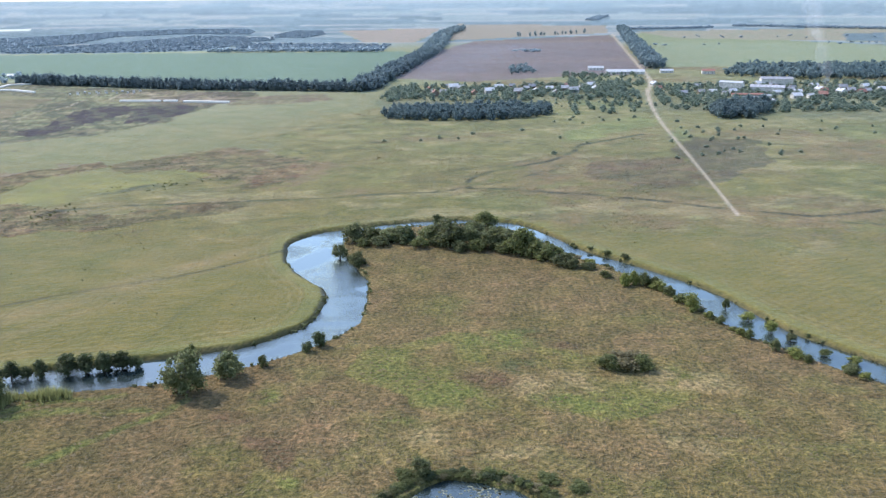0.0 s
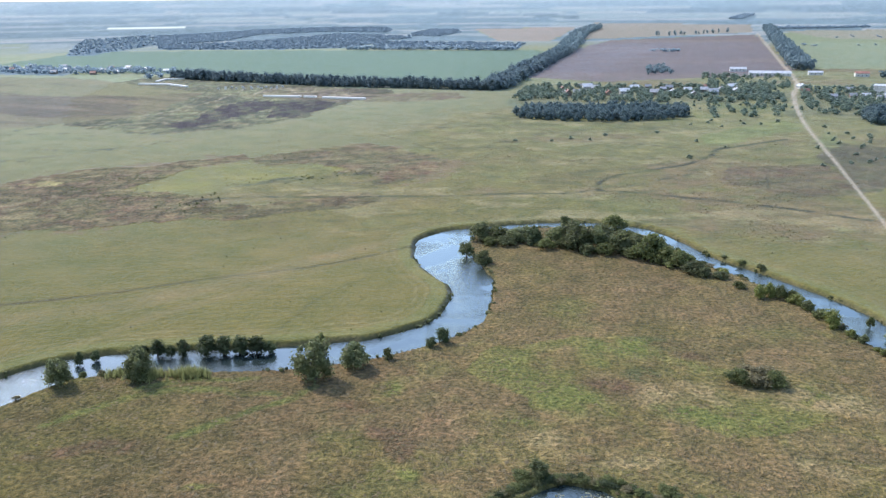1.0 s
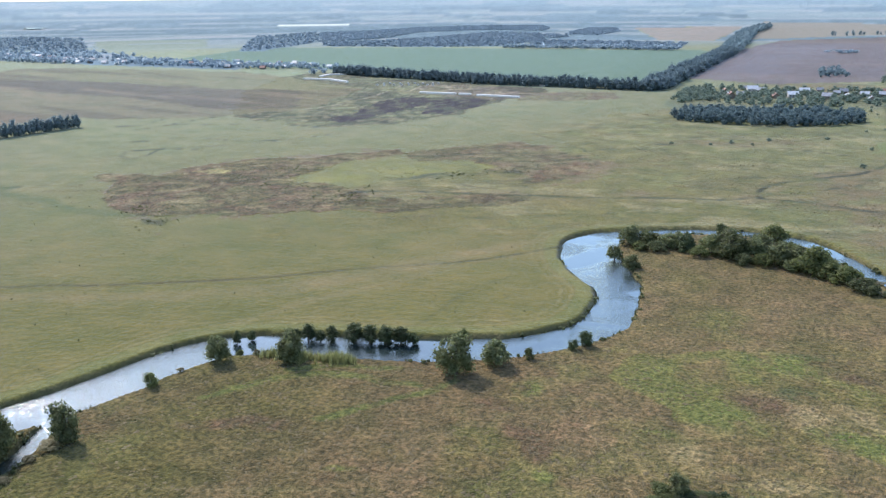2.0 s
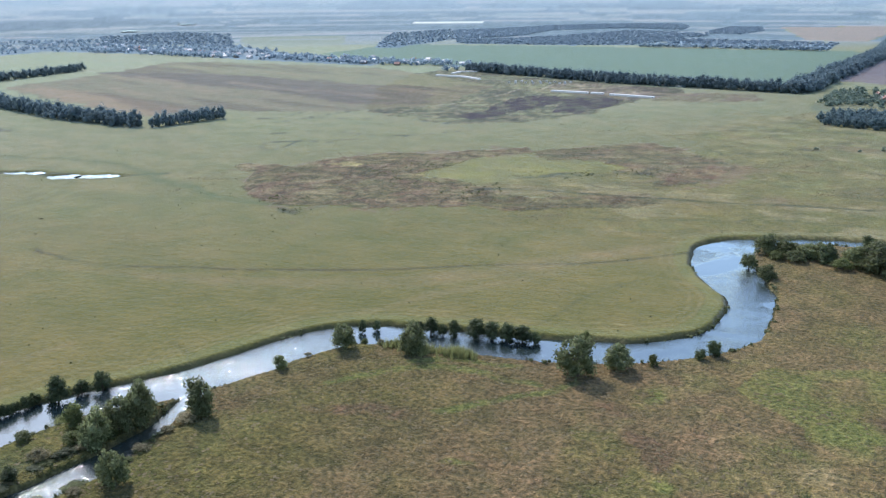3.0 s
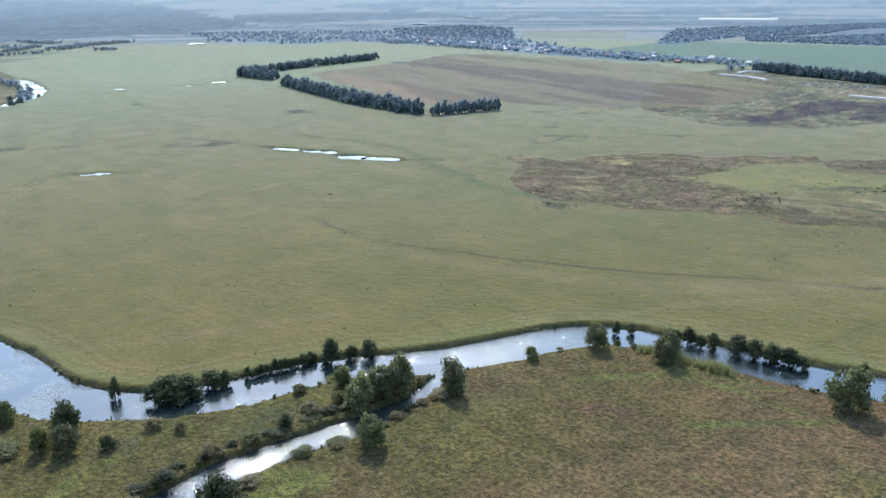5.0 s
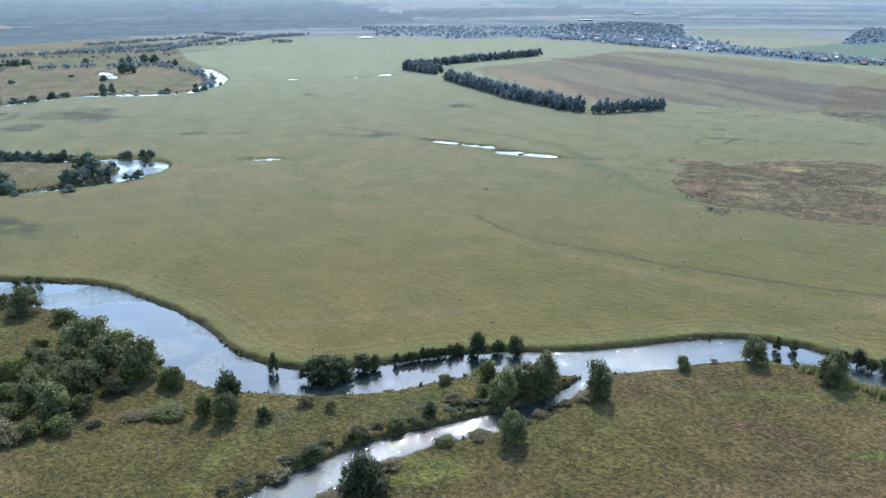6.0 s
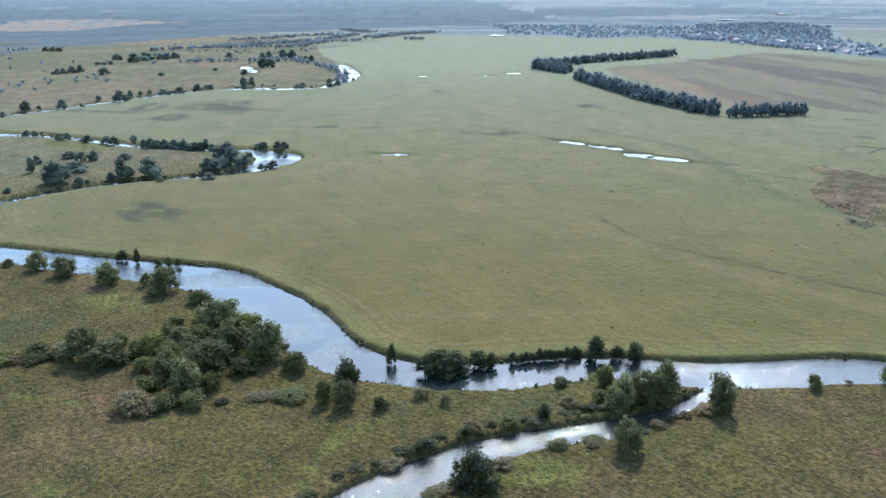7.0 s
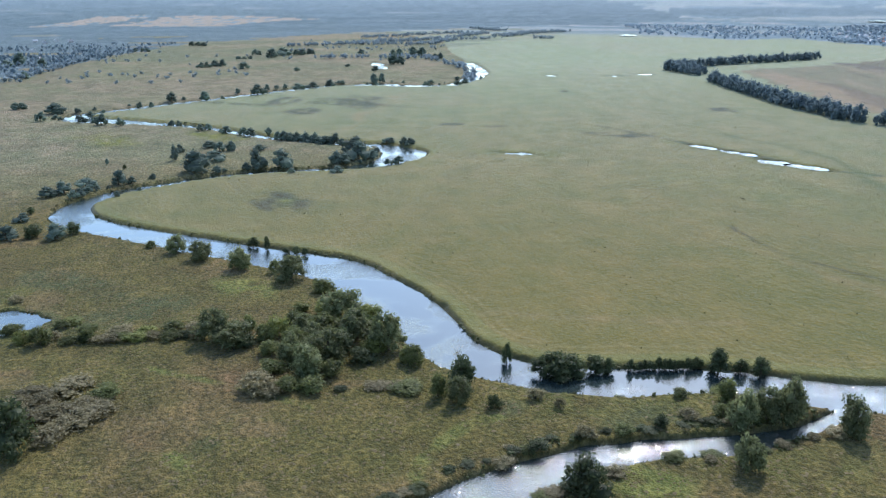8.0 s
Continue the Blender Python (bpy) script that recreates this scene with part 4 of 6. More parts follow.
def limb(p, q, r0, r1, sides=6):
    """A tapered round limb from p to q."""
    p, q = np.array(p, float), np.array(q, float)
    way = (q - p) / np.linalg.norm(q - p)
    u = np.cross(way, (0.3, 0.9, 0.2))
    u /= np.linalg.norm(u)
    w = np.cross(way, u)
    turn = np.arange(sides) * math.tau / sides
    ring = np.cos(turn)[:, None] * u + np.sin(turn)[:, None] * w
    k = np.arange(sides)
    m = (k + 1) % sides
    return np.concatenate([p + ring * r0, q + ring * r1]), np.concatenate([np.stack([k, m, m + sides], 1), np.stack([k, m + sides, k + sides], 1)])


# Shapes of crowns, in a box one wide and one high: lowest and highest lump, lumps, lump size, leaf sprays, spray length, spread at the top.
SHAPES = {
    "round": (0.14, 0.84, 20, 0.18, 1900, 0.08, 0.8),
    "tall": (0.1, 0.86, 16, 0.2, 1100, 0.08, 0.6),
    "bush": (0.14, 0.74, 13, 0.21, 1050, 0.095, 0.85),
    "low": (0.2, 0.66, 11, 0.2, 850, 0.1, 0.92),
    "mid": (0.16, 0.78, 10, 0.23, 300, 0.095, 0.75),
    "far": (0.16, 0.76, 7, 0.26, 90, 0.15, 0.72),
}


def crown_arrays(seed, shape):
    low, high, count, size, leaves, length, top = SHAPES[shape]
    rng = np.random.default_rng(seed)
    pieces, centres, radii = [], [], []
    for k in range(count):
        f = (k + rng.random()) / count
        reach = (0.5 - size * 0.6) * (1 - (1 - top) * f) * (0.45 + 0.6 * rng.random()) if k < count - 2 else 0.12 * rng.random()
        turn = k * 2.4 + rng.random()
        centres.append((reach * math.cos(turn), reach * math.sin(turn), low + (high - low) * f))
        radii.append(size * (0.65 + 0.8 * rng.random()) * (1 - 0.25 * f))
        pieces.append(lump(rng, np.array(centres[-1]), np.array([1, 1, 0.85]) * radii[-1] * (0.7 if shape == "far" else 0.84 if shape == "mid" else 0.6), COARSE_BALL if shape in ("far", "mid") else BALL))
    centres, radii = np.array(centres), np.array(radii)
    which = rng.choice(count, leaves, p=radii**2 / (radii**2).sum())
    ways = rng.normal(size=(leaves, 3)) + (0, 0, 0.35)
    ways /= np.linalg.norm(ways, axis=1)[:, None]
    at = centres[which] + ways * (radii[which] * (0.8 + 0.55 * rng.random(leaves) ** 2))[:, None]
    at[:, 2] = np.maximum(at[:, 2], 0.02)
    pieces.append(sprays(rng, at, ways, length))
    return joined(pieces)


def trunk_arrays(seed, shape):
    rng = np.random.default_rng(seed)
    if shape in ("bush", "low"):
        pieces = [limb((0.03 * math.cos(k * 2.1), 0.03 * math.sin(k * 2.1), -0.06), (0.22 * math.cos(k * 2.1 + 0.3), 0.22 * math.sin(k * 2.1 + 0.3), 0.55 + 0.1 * rng.random()), 0.022, 0.008, 5) for k in range(5)]
    else:
        pieces = [limb((0, 0, -0.06), (0.02, 0.01, 0.38), 0.045, 0.03, 8), limb((0.02, 0.01, 0.36), (0.0, 0.03, 0.82), 0.03, 0.008)]
        pieces += [limb((0.01, 0.01, 0.22 + 0.06 * k), (0.3 * math.cos(k * 2.2), 0.3 * math.sin(k * 2.2), 0.5 + 0.07 * k), 0.022, 0.006, 5) for k in range(5)]
    return joined(pieces)


def tree_model(name, shape, leaf, seed, label, category, trunk="trunk"):
    """A tree or bush in a box one metre wide and high, to be copied and scaled."""
    thing = tagged(new(name), label, category)
    part(trunk, mesh_tris(trunk, *trunk_arrays(seed, shape), BARK), thing, "grey-brown bark")
    part("crown", mesh_tris("crown", *crown_arrays(seed, shape), leaf, False), thing)
    return thing


KINDS = {
    "w": ("willow_tree", "round", LEAF_WILLOW, "grey-green willow with a broad lumpy crown on the river bank", "tree"),
    "a": ("alder_tree", "tall", LEAF_ALDER, "dark green alder with a dense upright crown beside water", "tree"),
    "b": ("willow_bush", "bush", LEAF_SHRUB, "dense olive willow bush in the wet grassland", "bush"),
    "d": ("alder_bush", "bush", LEAF_ALDER, "dark rounded alder bush at the water's edge", "bush"),
    "r": ("wilted_bush", "low", LEAF_BROWN, "low brownish wilting bush among tall grass", "bush"),
    "y": ("yellow_bush", "bush", LEAF_YELLOW, "bright yellow-green bush between darker willows", "bush"),
    "f": ("field_tree", "mid", LEAF_MID_HAZED, "dark green tree standing in the far river meadows", "tree"),
}
MODELS = {}
for letter, (name, shape, leaf, label, category) in KINDS.items():
    MODELS[letter] = [tree_model(name, shape, leaf, 100 * (1 + list(KINDS).index(letter)) + v, label, category, "stems" if shape in ("bush", "low") else "trunk") for v in range(4)]
USED = set()
TREES_RNG = random.Random(7)


def plant(letters, rows, group=""):
    """Trees of a list (x, y, height, width), kinds by the letters in turn."""
    xs, ys = np.array([float(r[0]) for r in rows]), np.array([float(r[1]) for r in rows])
    if letters == "f":
        # a wide group far off is several trees side by side
        spread = []
        for x, y, h, w in rows:
            n = max(1, round(w / (1.15 * h)))
            turn = math.atan2(y, x) + math.pi / 2
            for k in range(n):
                off = (k + 0.5 - n / 2) * w / n
                spread.append((x + off * math.cos(turn), y + off * math.sin(turn) + TREES_RNG.uniform(-2, 2) * (n > 1), h * TREES_RNG.uniform(0.85, 1.2), w / n * 1.05))
        rows = spread
        xs, ys = np.array([float(r[0]) for r in rows]), np.array([float(r[1]) for r in rows])
    heights = np.maximum(terrain(xs, ys)[0], -1.1)
    for k, (x, y, h, w) in enumerate(rows):
        letter = letters[k % len(letters)]
        model = TREES_RNG.choice(MODELS[letter])
        m = pose(x, y, heights[k], 0, 0, TREES_RNG.uniform(0, 360)) @ Matrix.Diagonal((w * 1.18, w * 1.18 * TREES_RNG.uniform(0.9, 1.1), h * 1.0, 1))
        if model.name not in USED:
            USED.add(model.name)
            thing = model
            thing.matrix_basis = m
        else:
            unit = model.scale.copy()
            model.scale = (1, 1, 1)
            thing = copy_thing(model, m)
            model.scale = unit
        tagged(thing, group=group)


# x, y, height, width
plant("wwbdd", [(-62.1, 184.8, 11, 8.9), (-54, 193.5, 7, 7.6), (-46.8, 199.9, 3.5, 2.3), (-34, 213, 5, 3.6), (-36.5, 209.2, 3, 2.8), ], "willows along the near bank")
plant("ww", [(-38.2, 298.3, 5.6, 5.4), (-30.8, 286.9, 5.6, 5.8)], "willows along the near bank")
plant("wbwawwwbawwbbbwwb", [
    (-35.2, 316.5, 7.6, 8.8), (-28.5, 318.3, 6, 8.8), (-20.8, 318.1, 5.4, 8.8), (-14.1, 314.3, 7.2, 7.7), (-5.3, 313.5, 7.4, 8.7), (2.3, 311.1, 10.6, 11.9),
    (9.9, 310.2, 8.2, 9.7), (17.4, 337.1, 8, 9.4), (-2.1, 339.4, 5.4, 4.8), (18.3, 306.1, 8.4, 9.6), (24.1, 307.5, 7.6, 7.5), (28.7, 298.5, 11.4, 9.8),
    (33.1, 293.5, 6.9, 7.4), (38.3, 290.6, 6.8, 8.2), (43.1, 284.7, 4.4, 8.8), (50.4, 279.6, 2.6, 4.9), (55, 270.7, 2.4, 4.2)], "thicket on the river bend")
plant("wbwbw", [
    (-24, 311, 4, 7), (-9, 308, 4.6, 6), (6, 303.5, 4, 6), (13, 303, 5, 7), (22, 300.5, 4.4, 6), (-17, 321, 5.5, 7), (-1, 320, 6.4, 8), (12, 320, 7, 9), (22, 316, 6.6, 8), (30, 306, 8, 7),
    (34, 300, 6, 6), (-31, 311, 3.4, 6), (45, 281, 3.4, 5)], "thicket on the river bend")
plant("yywbywybwybwb", [
    (69.6, 257.5, 3.5, 4.6), (74.7, 238.7, 6, 4.6), (71.8, 252, 3, 3.9), (73.5, 245.2, 3, 4.4), (78.3, 232, 2.2, 2.7), (80.1, 227.4, 2.2, 2.9), (82.9, 218.7, 2.5, 2.5),
    (84.1, 215.4, 3.4, 2.6), (88.4, 207.5, 3.4, 2.9), (91.9, 203.7, 2.4, 4.5), (94.1, 200.1, 2, 2.9), (102.1, 192.4, 2.6, 3.5), (86.6, 242.4, 3.7, 2.1),
    (90.2, 232.6, 2.6, 4.2), (93.1, 222.8, 3.9, 3.2), (96.5, 217.2, 1.8, 3.1), (101.3, 206.5, 2, 3), (107.2, 201.6, 2, 3.2)], "bushes along the eastern reach")
plant("yybb", [(59.5, 261.7, 5.2, 3.5), (62.9, 262.8, 5.6, 3.9), (65.8, 261, 5.2, 3.9), (68.9, 259.8, 3.8, 3.9)], "bushes along the eastern reach")
plant("rbb", [(46.5, 198, 4.6, 8.5), (42.3, 197, 3.8, 6), (50, 196.5, 3.8, 6.5)], "bush island in the marsh")
plant("adbraadaaaaadww", [
    (-127.6, 187.3, 4.1, 2.2), (-124.6, 190.2, 3.4, 2.2), (-121.6, 179.2, 2.4, 1.9), (-116.9, 180.1, 1.7, 1.6), (-109.5, 195.2, 5.2, 4.4), (-112.9, 194.8, 3.4, 3.2),
    (-106, 196, 3.4, 2.8), (-102.8, 197, 5, 4.2), (-96.8, 198.6, 5.8, 5.8), (-92.4, 199.6, 5.4, 5), (-88, 200.4, 5.2, 5.2), (-83.8, 201.6, 5.2, 5.2), (-80.4, 202.1, 3.4, 3.4),
    (-123.8, 172.7, 7.6, 5.8), (-106, 179.1, 8.4, 7.2)], "dark trees on the meadow bank")
plant("brb", [(-131.5, 154.8, 4.3, 3.7), (-129.9, 164.4, 1.4, 1.6), (-67.9, 209.4, 3.7, 2.2)], "dark trees on the meadow bank")
plant("wwbwwwb", [(-131.6, 126.3, 9.2, 6.3), (-125.6, 96.2, 8.2, 5.9), (-153.4, 109.5, 5.8, 4.9), (-141.5, 105.6, 8.4, 6.7), (-142.2, 111.9, 8.8, 5.5), (-140.8, 117, 10.3, 6), (-144, 122.8, 2.9, 2.9)], "willows on the spit")
plant("brdbrdrb", [
    (-147, 104, 3, 4), (-148, 96, 2.6, 4), (-146, 88, 3.4, 3.4), (-146, 79, 2.4, 4), (-146.5, 70, 3.2, 3.6), (-144, 58, 2.4, 4), (-142, 50, 2, 4),
    (-133, 92, 1.8, 5), (-133.5, 84, 1.5, 4.5), (-131.5, 70, 1.6, 4), (-129, 60, 1.6, 5), (-158, 100, 2, 4), (-151, 112, 2.6, 4)], "bank bushes by the side channel")
YOUNG_RNG = random.Random(13)
plant("ada", [(-175.8 + 0.23 * k + YOUNG_RNG.uniform(-0.5, 0.5), 96.5 + 1.2 * k, YOUNG_RNG.uniform(1.8, 3.8), YOUNG_RNG.uniform(1.5, 2.3)) for k in range(16)], "dark trees on the meadow bank")
plant("aaa", [
    (-168.8, 117.2, 7, 5.5), (-167.4, 122.8, 3.9, 3.6), (-164.5, 126.6, 5.4, 4.9)], "dark trees on the meadow bank")
plant("addddd", [(-188.5, 67.4, 6, 2.5), (-179.4, 73.6, 5.4, 5.6), (-179, 77.4, 6.6, 7), (-178.2, 81, 5.8, 6), (-177, 77.5, 4.6, 6), (-177.5, 87.4, 4.9, 5.2), (-176.8, 90.6, 4, 3.6)], "dark trees on the meadow bank")
plant("bwddrrdbr", [(-172.8, 44.6, 6.4, 3.9), (-168.8, 48.5, 6.8, 5.2), (-176.9, 52.1, 8.2, 6.5), (-164, 55.6, 3.8, 3), (-165.7, 66.2, 3.3, 3.4), (-160.1, 70, 2.9, 2.5), (-126.5, 60.5, 9.6, 7.3), (-191.4, 43.7, 6.2, 5), (-132.9, 122.9, 1.9, 4.9)], "bushes on the near bank")
plant("wwbwwb", [
    (-281, 4.4, 7.7, 7.9), (-266, 20, 8.9, 9.5), (-274.3, 15.6, 5, 3.6), (-296.1, -8.2, 6.7, 8.6), (-306, -17, 6.8, 5.9), (-314.9, -26.1, 3, 3.4)], "willows along the near bank")
# a hedge of bushes down the western bank of the side channel, lower scrub on the eastern one
HEDGE_RNG = random.Random(3)
rows_west, rows_east = [], []
for p, q in zip(SIDE_CHANNEL[8:-6], SIDE_CHANNEL[9:-5]):
    nx, ny = q[1] - p[1], p[0] - q[0]
    n = math.hypot(nx, ny)
    for k in range(max(1, int(n / 1.8))):
        s = (k + HEDGE_RNG.random()) / max(1, int(n / 1.8))
        x, y, w = p[0] + (q[0] - p[0]) * s, p[1] + (q[1] - p[1]) * s, p[2] / 2
        if HEDGE_RNG.random() < 0.6:
            rows_west.append((x + nx / n * (w + HEDGE_RNG.uniform(1.6, 4.2)), y + ny / n * (w + HEDGE_RNG.uniform(1.6, 4.2)), HEDGE_RNG.uniform(0.5, 1.3), HEDGE_RNG.uniform(1.8, 3.6)))
        if HEDGE_RNG.random() < 0.3:
            rows_east.append((x - nx / n * (w + 2.2), y - ny / n * (w + 2.2), HEDGE_RNG.uniform(0.8, 1.5), HEDGE_RNG.uniform(2, 4)))
rows_bend = []
for p, q in zip(RIVER[:-1], RIVER[1:]):
    if p[0] < 40 or p[1] < 150:
        continue
    nx, ny = q[1] - p[1], p[0] - q[0]
    n = math.hypot(nx, ny)
    for k in range(max(1, int(n / 2.4))):
        s, side = HEDGE_RNG.random(), HEDGE_RNG.choice((-1, 1))
        off = side * (p[2] / 2 + HEDGE_RNG.uniform(0.8, 2.6)) / n
        x, y = p[0] + (q[0] - p[0]) * s + nx * off, p[1] + (q[1] - p[1]) * s + ny * off
        if HEDGE_RNG.random() < (0.85 if within(np.array([x]), np.array([y]), WILD)[0] else 0.25):
            rows_bend.append((x, y, HEDGE_RNG.uniform(0.7, 1.9), HEDGE_RNG.uniform(1.8, 3.8)))
plant("ybrwyb", rows_bend, "bushes along the eastern reach")
plant("dbdrdd", rows_west, "hedge by the side channel")
plant("rrb", rows_east, "scrub by the side channel")
plant("aaddd", [(-309.5, 10.5, 4, 3.9), (-304, 15.2, 5.7, 2.3), (-299, 21.5, 2.2, 2.6), (-296.5, 25, 3.1, 2.6), (-295, 28, 2.7, 2.2)], "dark trees on the meadow bank")
plant("bwwywbdwwwwbybbwwrrbbydb", [
    (-250.4, 28.4, 4.9, 6.4), (-226.9, 30.1, 9.2, 10.2), (-211.4, 32.2, 9.3, 9.8), (-222.5, 38, 6, 6.5), (-202, 38.9, 10.9, 8.6), (-193.1, 42.1, 5.4, 4.6), (-204.3, 26.9, 7.8, 7.7), (-212.4, 21.3, 5.7, 6.6),
    (-198.9, 22.4, 9.3, 8.9), (-192, 16.5, 8.1, 8), (-201.4, 13.3, 7.7, 6.3), (-210.2, 14.9, 6.6, 6.2), (-219.1, 11.3, 6.4, 5.5), (-218, 7.8, 5, 5.1), (-225.2, 4, 5.1, 4.3), (-221.4, -5, 9.5, 8.9),
    (-215.6, -0.7, 6.6, 9.6), (-187.3, 4.5, 5.4, 8.3), (-184.6, 5.6, 3.6, 6), (-185.6, 11, 3.9, 7), (-184.1, 16.2, 3.6, 7), (-200.9, 35.3, 4.6, 6), (-196.7, 30.8, 4.2, 6), (-190.5, 21.9, 4.7, 5.8)], "willow thicket by the river")
plant("bwybbd", [(-218, 24, 7, 8), (-206, 20, 5, 6), (-232, 26, 5, 6), (-196, 8, 4, 6), (-208, 8, 4, 5), (-214, 2.5, 4, 5), (-228, 17, 4, 6), (-222, 19, 5, 6), (-236, 20, 3, 5)], "willow thicket by the river")
plant("abybrbrbrrby", [
    (-171, -46.7, 13, 10), (-229.8, -50.6, 6, 6.1), (-231.8, -55.1, 4.2, 4.6), (-228.5, -38.4, 4, 3.7), (-226.3, -31.8, 2.6, 4.3), (-240.9, -46.5, 2.4, 4.1), (-232.3, -30.1, 2.6, 6.3),
    (-229.3, -15.8, 3.6, 6.3), (-229.1, -10.5, 2.8, 4.7), (-266, -62.6, 2.5, 3.8), (-240.2, -59.4, 3, 6.3), (-230, -23, 2.4, 5)], "bushes round the old pool")
plant("rbdrby", [
    (-233, -48, 2.3, 4.6), (-229, -43, 2, 4.6), (-229, -39, 2.6, 3.4), (-228, -35, 2.3, 5.2), (-228, -30, 2, 4.6), (-226, -26, 2.3, 5.5), (-227, -22, 2, 4.6), (-225, -17, 2.3, 5.3), (-225, -13, 2, 4.7), (-223, -10, 1.7, 3.7),
    (-237, -39, 1.7, 4.7), (-244, -44, 1.7, 5.5), (-180, 36, 1.5, 5.5), (-178, 40, 1.2, 4.1), (-182, 23, 1.2, 3.2)], "scrub line by the old pool")
plant("rrrbrr", [
    (-175.2, -41, 3.4, 7.2), (-182.5, -35.1, 3.2, 7.5), (-186.6, -40.3, 3, 6.4), (-193.8, -30.3, 2.6, 6.7), (-196.7, -46.6, 2.8, 7.9), (-199, -38.3, 2.8, 8.1), (-189.1, -33.5, 2.6, 6.4),
    (-185.6, -31.9, 2.6, 7.7), (-183.7, -44.5, 3.6, 6.2), (-178.1, 38.3, 2, 8.1), (-181.4, 32.1, 1.4, 5.5), (-180, -38, 3, 6), (-192, -44, 3, 6), (-191, -50, 3, 7)], "wilting scrub in the marsh")
RIM_RNG = random.Random(17)
plant("bdbrbd", [(4 + (18.4 + RIM_RNG.uniform(-0.8, 1.6)) * math.cos(a), 130 + (17.2 + RIM_RNG.uniform(-0.8, 1.4)) * math.sin(a), RIM_RNG.uniform(0.5, 1.3), RIM_RNG.uniform(1.4, 3)) for a in (0.25 + 0.058 * k + RIM_RNG.uniform(-0.02, 0.02) for k in range(46))], "bushes at the pool")
plant("wbbb", [(-4.5, 147.5, 3.8, 3.6), (-8, 146.6, 1.8, 3.6), (20, 145.2, 1.4, 4), (26, 142, 1.2, 4)], "bushes at the pool")
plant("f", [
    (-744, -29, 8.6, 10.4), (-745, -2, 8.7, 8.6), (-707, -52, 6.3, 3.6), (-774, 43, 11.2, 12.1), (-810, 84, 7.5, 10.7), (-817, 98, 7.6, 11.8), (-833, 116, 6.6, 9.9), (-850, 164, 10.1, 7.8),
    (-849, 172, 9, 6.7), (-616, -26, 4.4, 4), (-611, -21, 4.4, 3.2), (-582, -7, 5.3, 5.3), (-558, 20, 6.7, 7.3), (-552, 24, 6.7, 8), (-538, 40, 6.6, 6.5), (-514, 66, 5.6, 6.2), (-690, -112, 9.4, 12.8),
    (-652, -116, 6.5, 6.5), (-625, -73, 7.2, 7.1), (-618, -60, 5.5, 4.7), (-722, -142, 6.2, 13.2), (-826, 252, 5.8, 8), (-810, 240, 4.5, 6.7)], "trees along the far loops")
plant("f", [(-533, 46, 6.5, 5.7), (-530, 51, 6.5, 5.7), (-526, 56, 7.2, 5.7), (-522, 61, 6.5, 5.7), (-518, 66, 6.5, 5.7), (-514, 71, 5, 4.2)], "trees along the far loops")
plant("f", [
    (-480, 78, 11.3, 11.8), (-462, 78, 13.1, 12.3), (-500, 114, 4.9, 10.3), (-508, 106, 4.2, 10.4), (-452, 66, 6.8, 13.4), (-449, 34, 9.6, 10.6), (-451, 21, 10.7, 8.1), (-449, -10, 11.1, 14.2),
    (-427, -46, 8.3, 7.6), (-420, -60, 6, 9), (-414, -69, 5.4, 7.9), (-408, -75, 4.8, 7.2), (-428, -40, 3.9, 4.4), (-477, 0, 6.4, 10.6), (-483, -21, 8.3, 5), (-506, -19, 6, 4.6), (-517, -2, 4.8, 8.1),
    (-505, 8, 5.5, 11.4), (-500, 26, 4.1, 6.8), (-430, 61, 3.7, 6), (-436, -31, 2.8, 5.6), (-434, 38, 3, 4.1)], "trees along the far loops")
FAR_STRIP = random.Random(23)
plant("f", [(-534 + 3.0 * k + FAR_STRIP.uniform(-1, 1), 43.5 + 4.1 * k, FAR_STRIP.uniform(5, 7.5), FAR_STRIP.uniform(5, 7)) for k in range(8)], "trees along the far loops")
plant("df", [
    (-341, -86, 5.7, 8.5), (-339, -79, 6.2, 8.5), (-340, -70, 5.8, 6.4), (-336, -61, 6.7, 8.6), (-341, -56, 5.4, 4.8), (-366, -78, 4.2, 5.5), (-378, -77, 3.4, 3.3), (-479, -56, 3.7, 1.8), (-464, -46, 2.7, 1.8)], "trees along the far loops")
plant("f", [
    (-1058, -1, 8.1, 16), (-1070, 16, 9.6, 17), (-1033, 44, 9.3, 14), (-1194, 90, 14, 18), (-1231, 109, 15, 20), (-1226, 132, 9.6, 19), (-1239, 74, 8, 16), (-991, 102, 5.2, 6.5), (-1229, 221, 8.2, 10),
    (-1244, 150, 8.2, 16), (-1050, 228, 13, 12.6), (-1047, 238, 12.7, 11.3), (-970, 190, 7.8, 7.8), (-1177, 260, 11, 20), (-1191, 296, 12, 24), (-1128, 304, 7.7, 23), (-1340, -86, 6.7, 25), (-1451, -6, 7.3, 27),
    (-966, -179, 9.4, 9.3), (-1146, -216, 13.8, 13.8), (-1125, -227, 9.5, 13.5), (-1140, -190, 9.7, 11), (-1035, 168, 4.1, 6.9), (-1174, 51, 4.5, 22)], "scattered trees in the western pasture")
# young trees and bushes along the far banks
FAR_RNG = random.Random(9)
far_rows = []
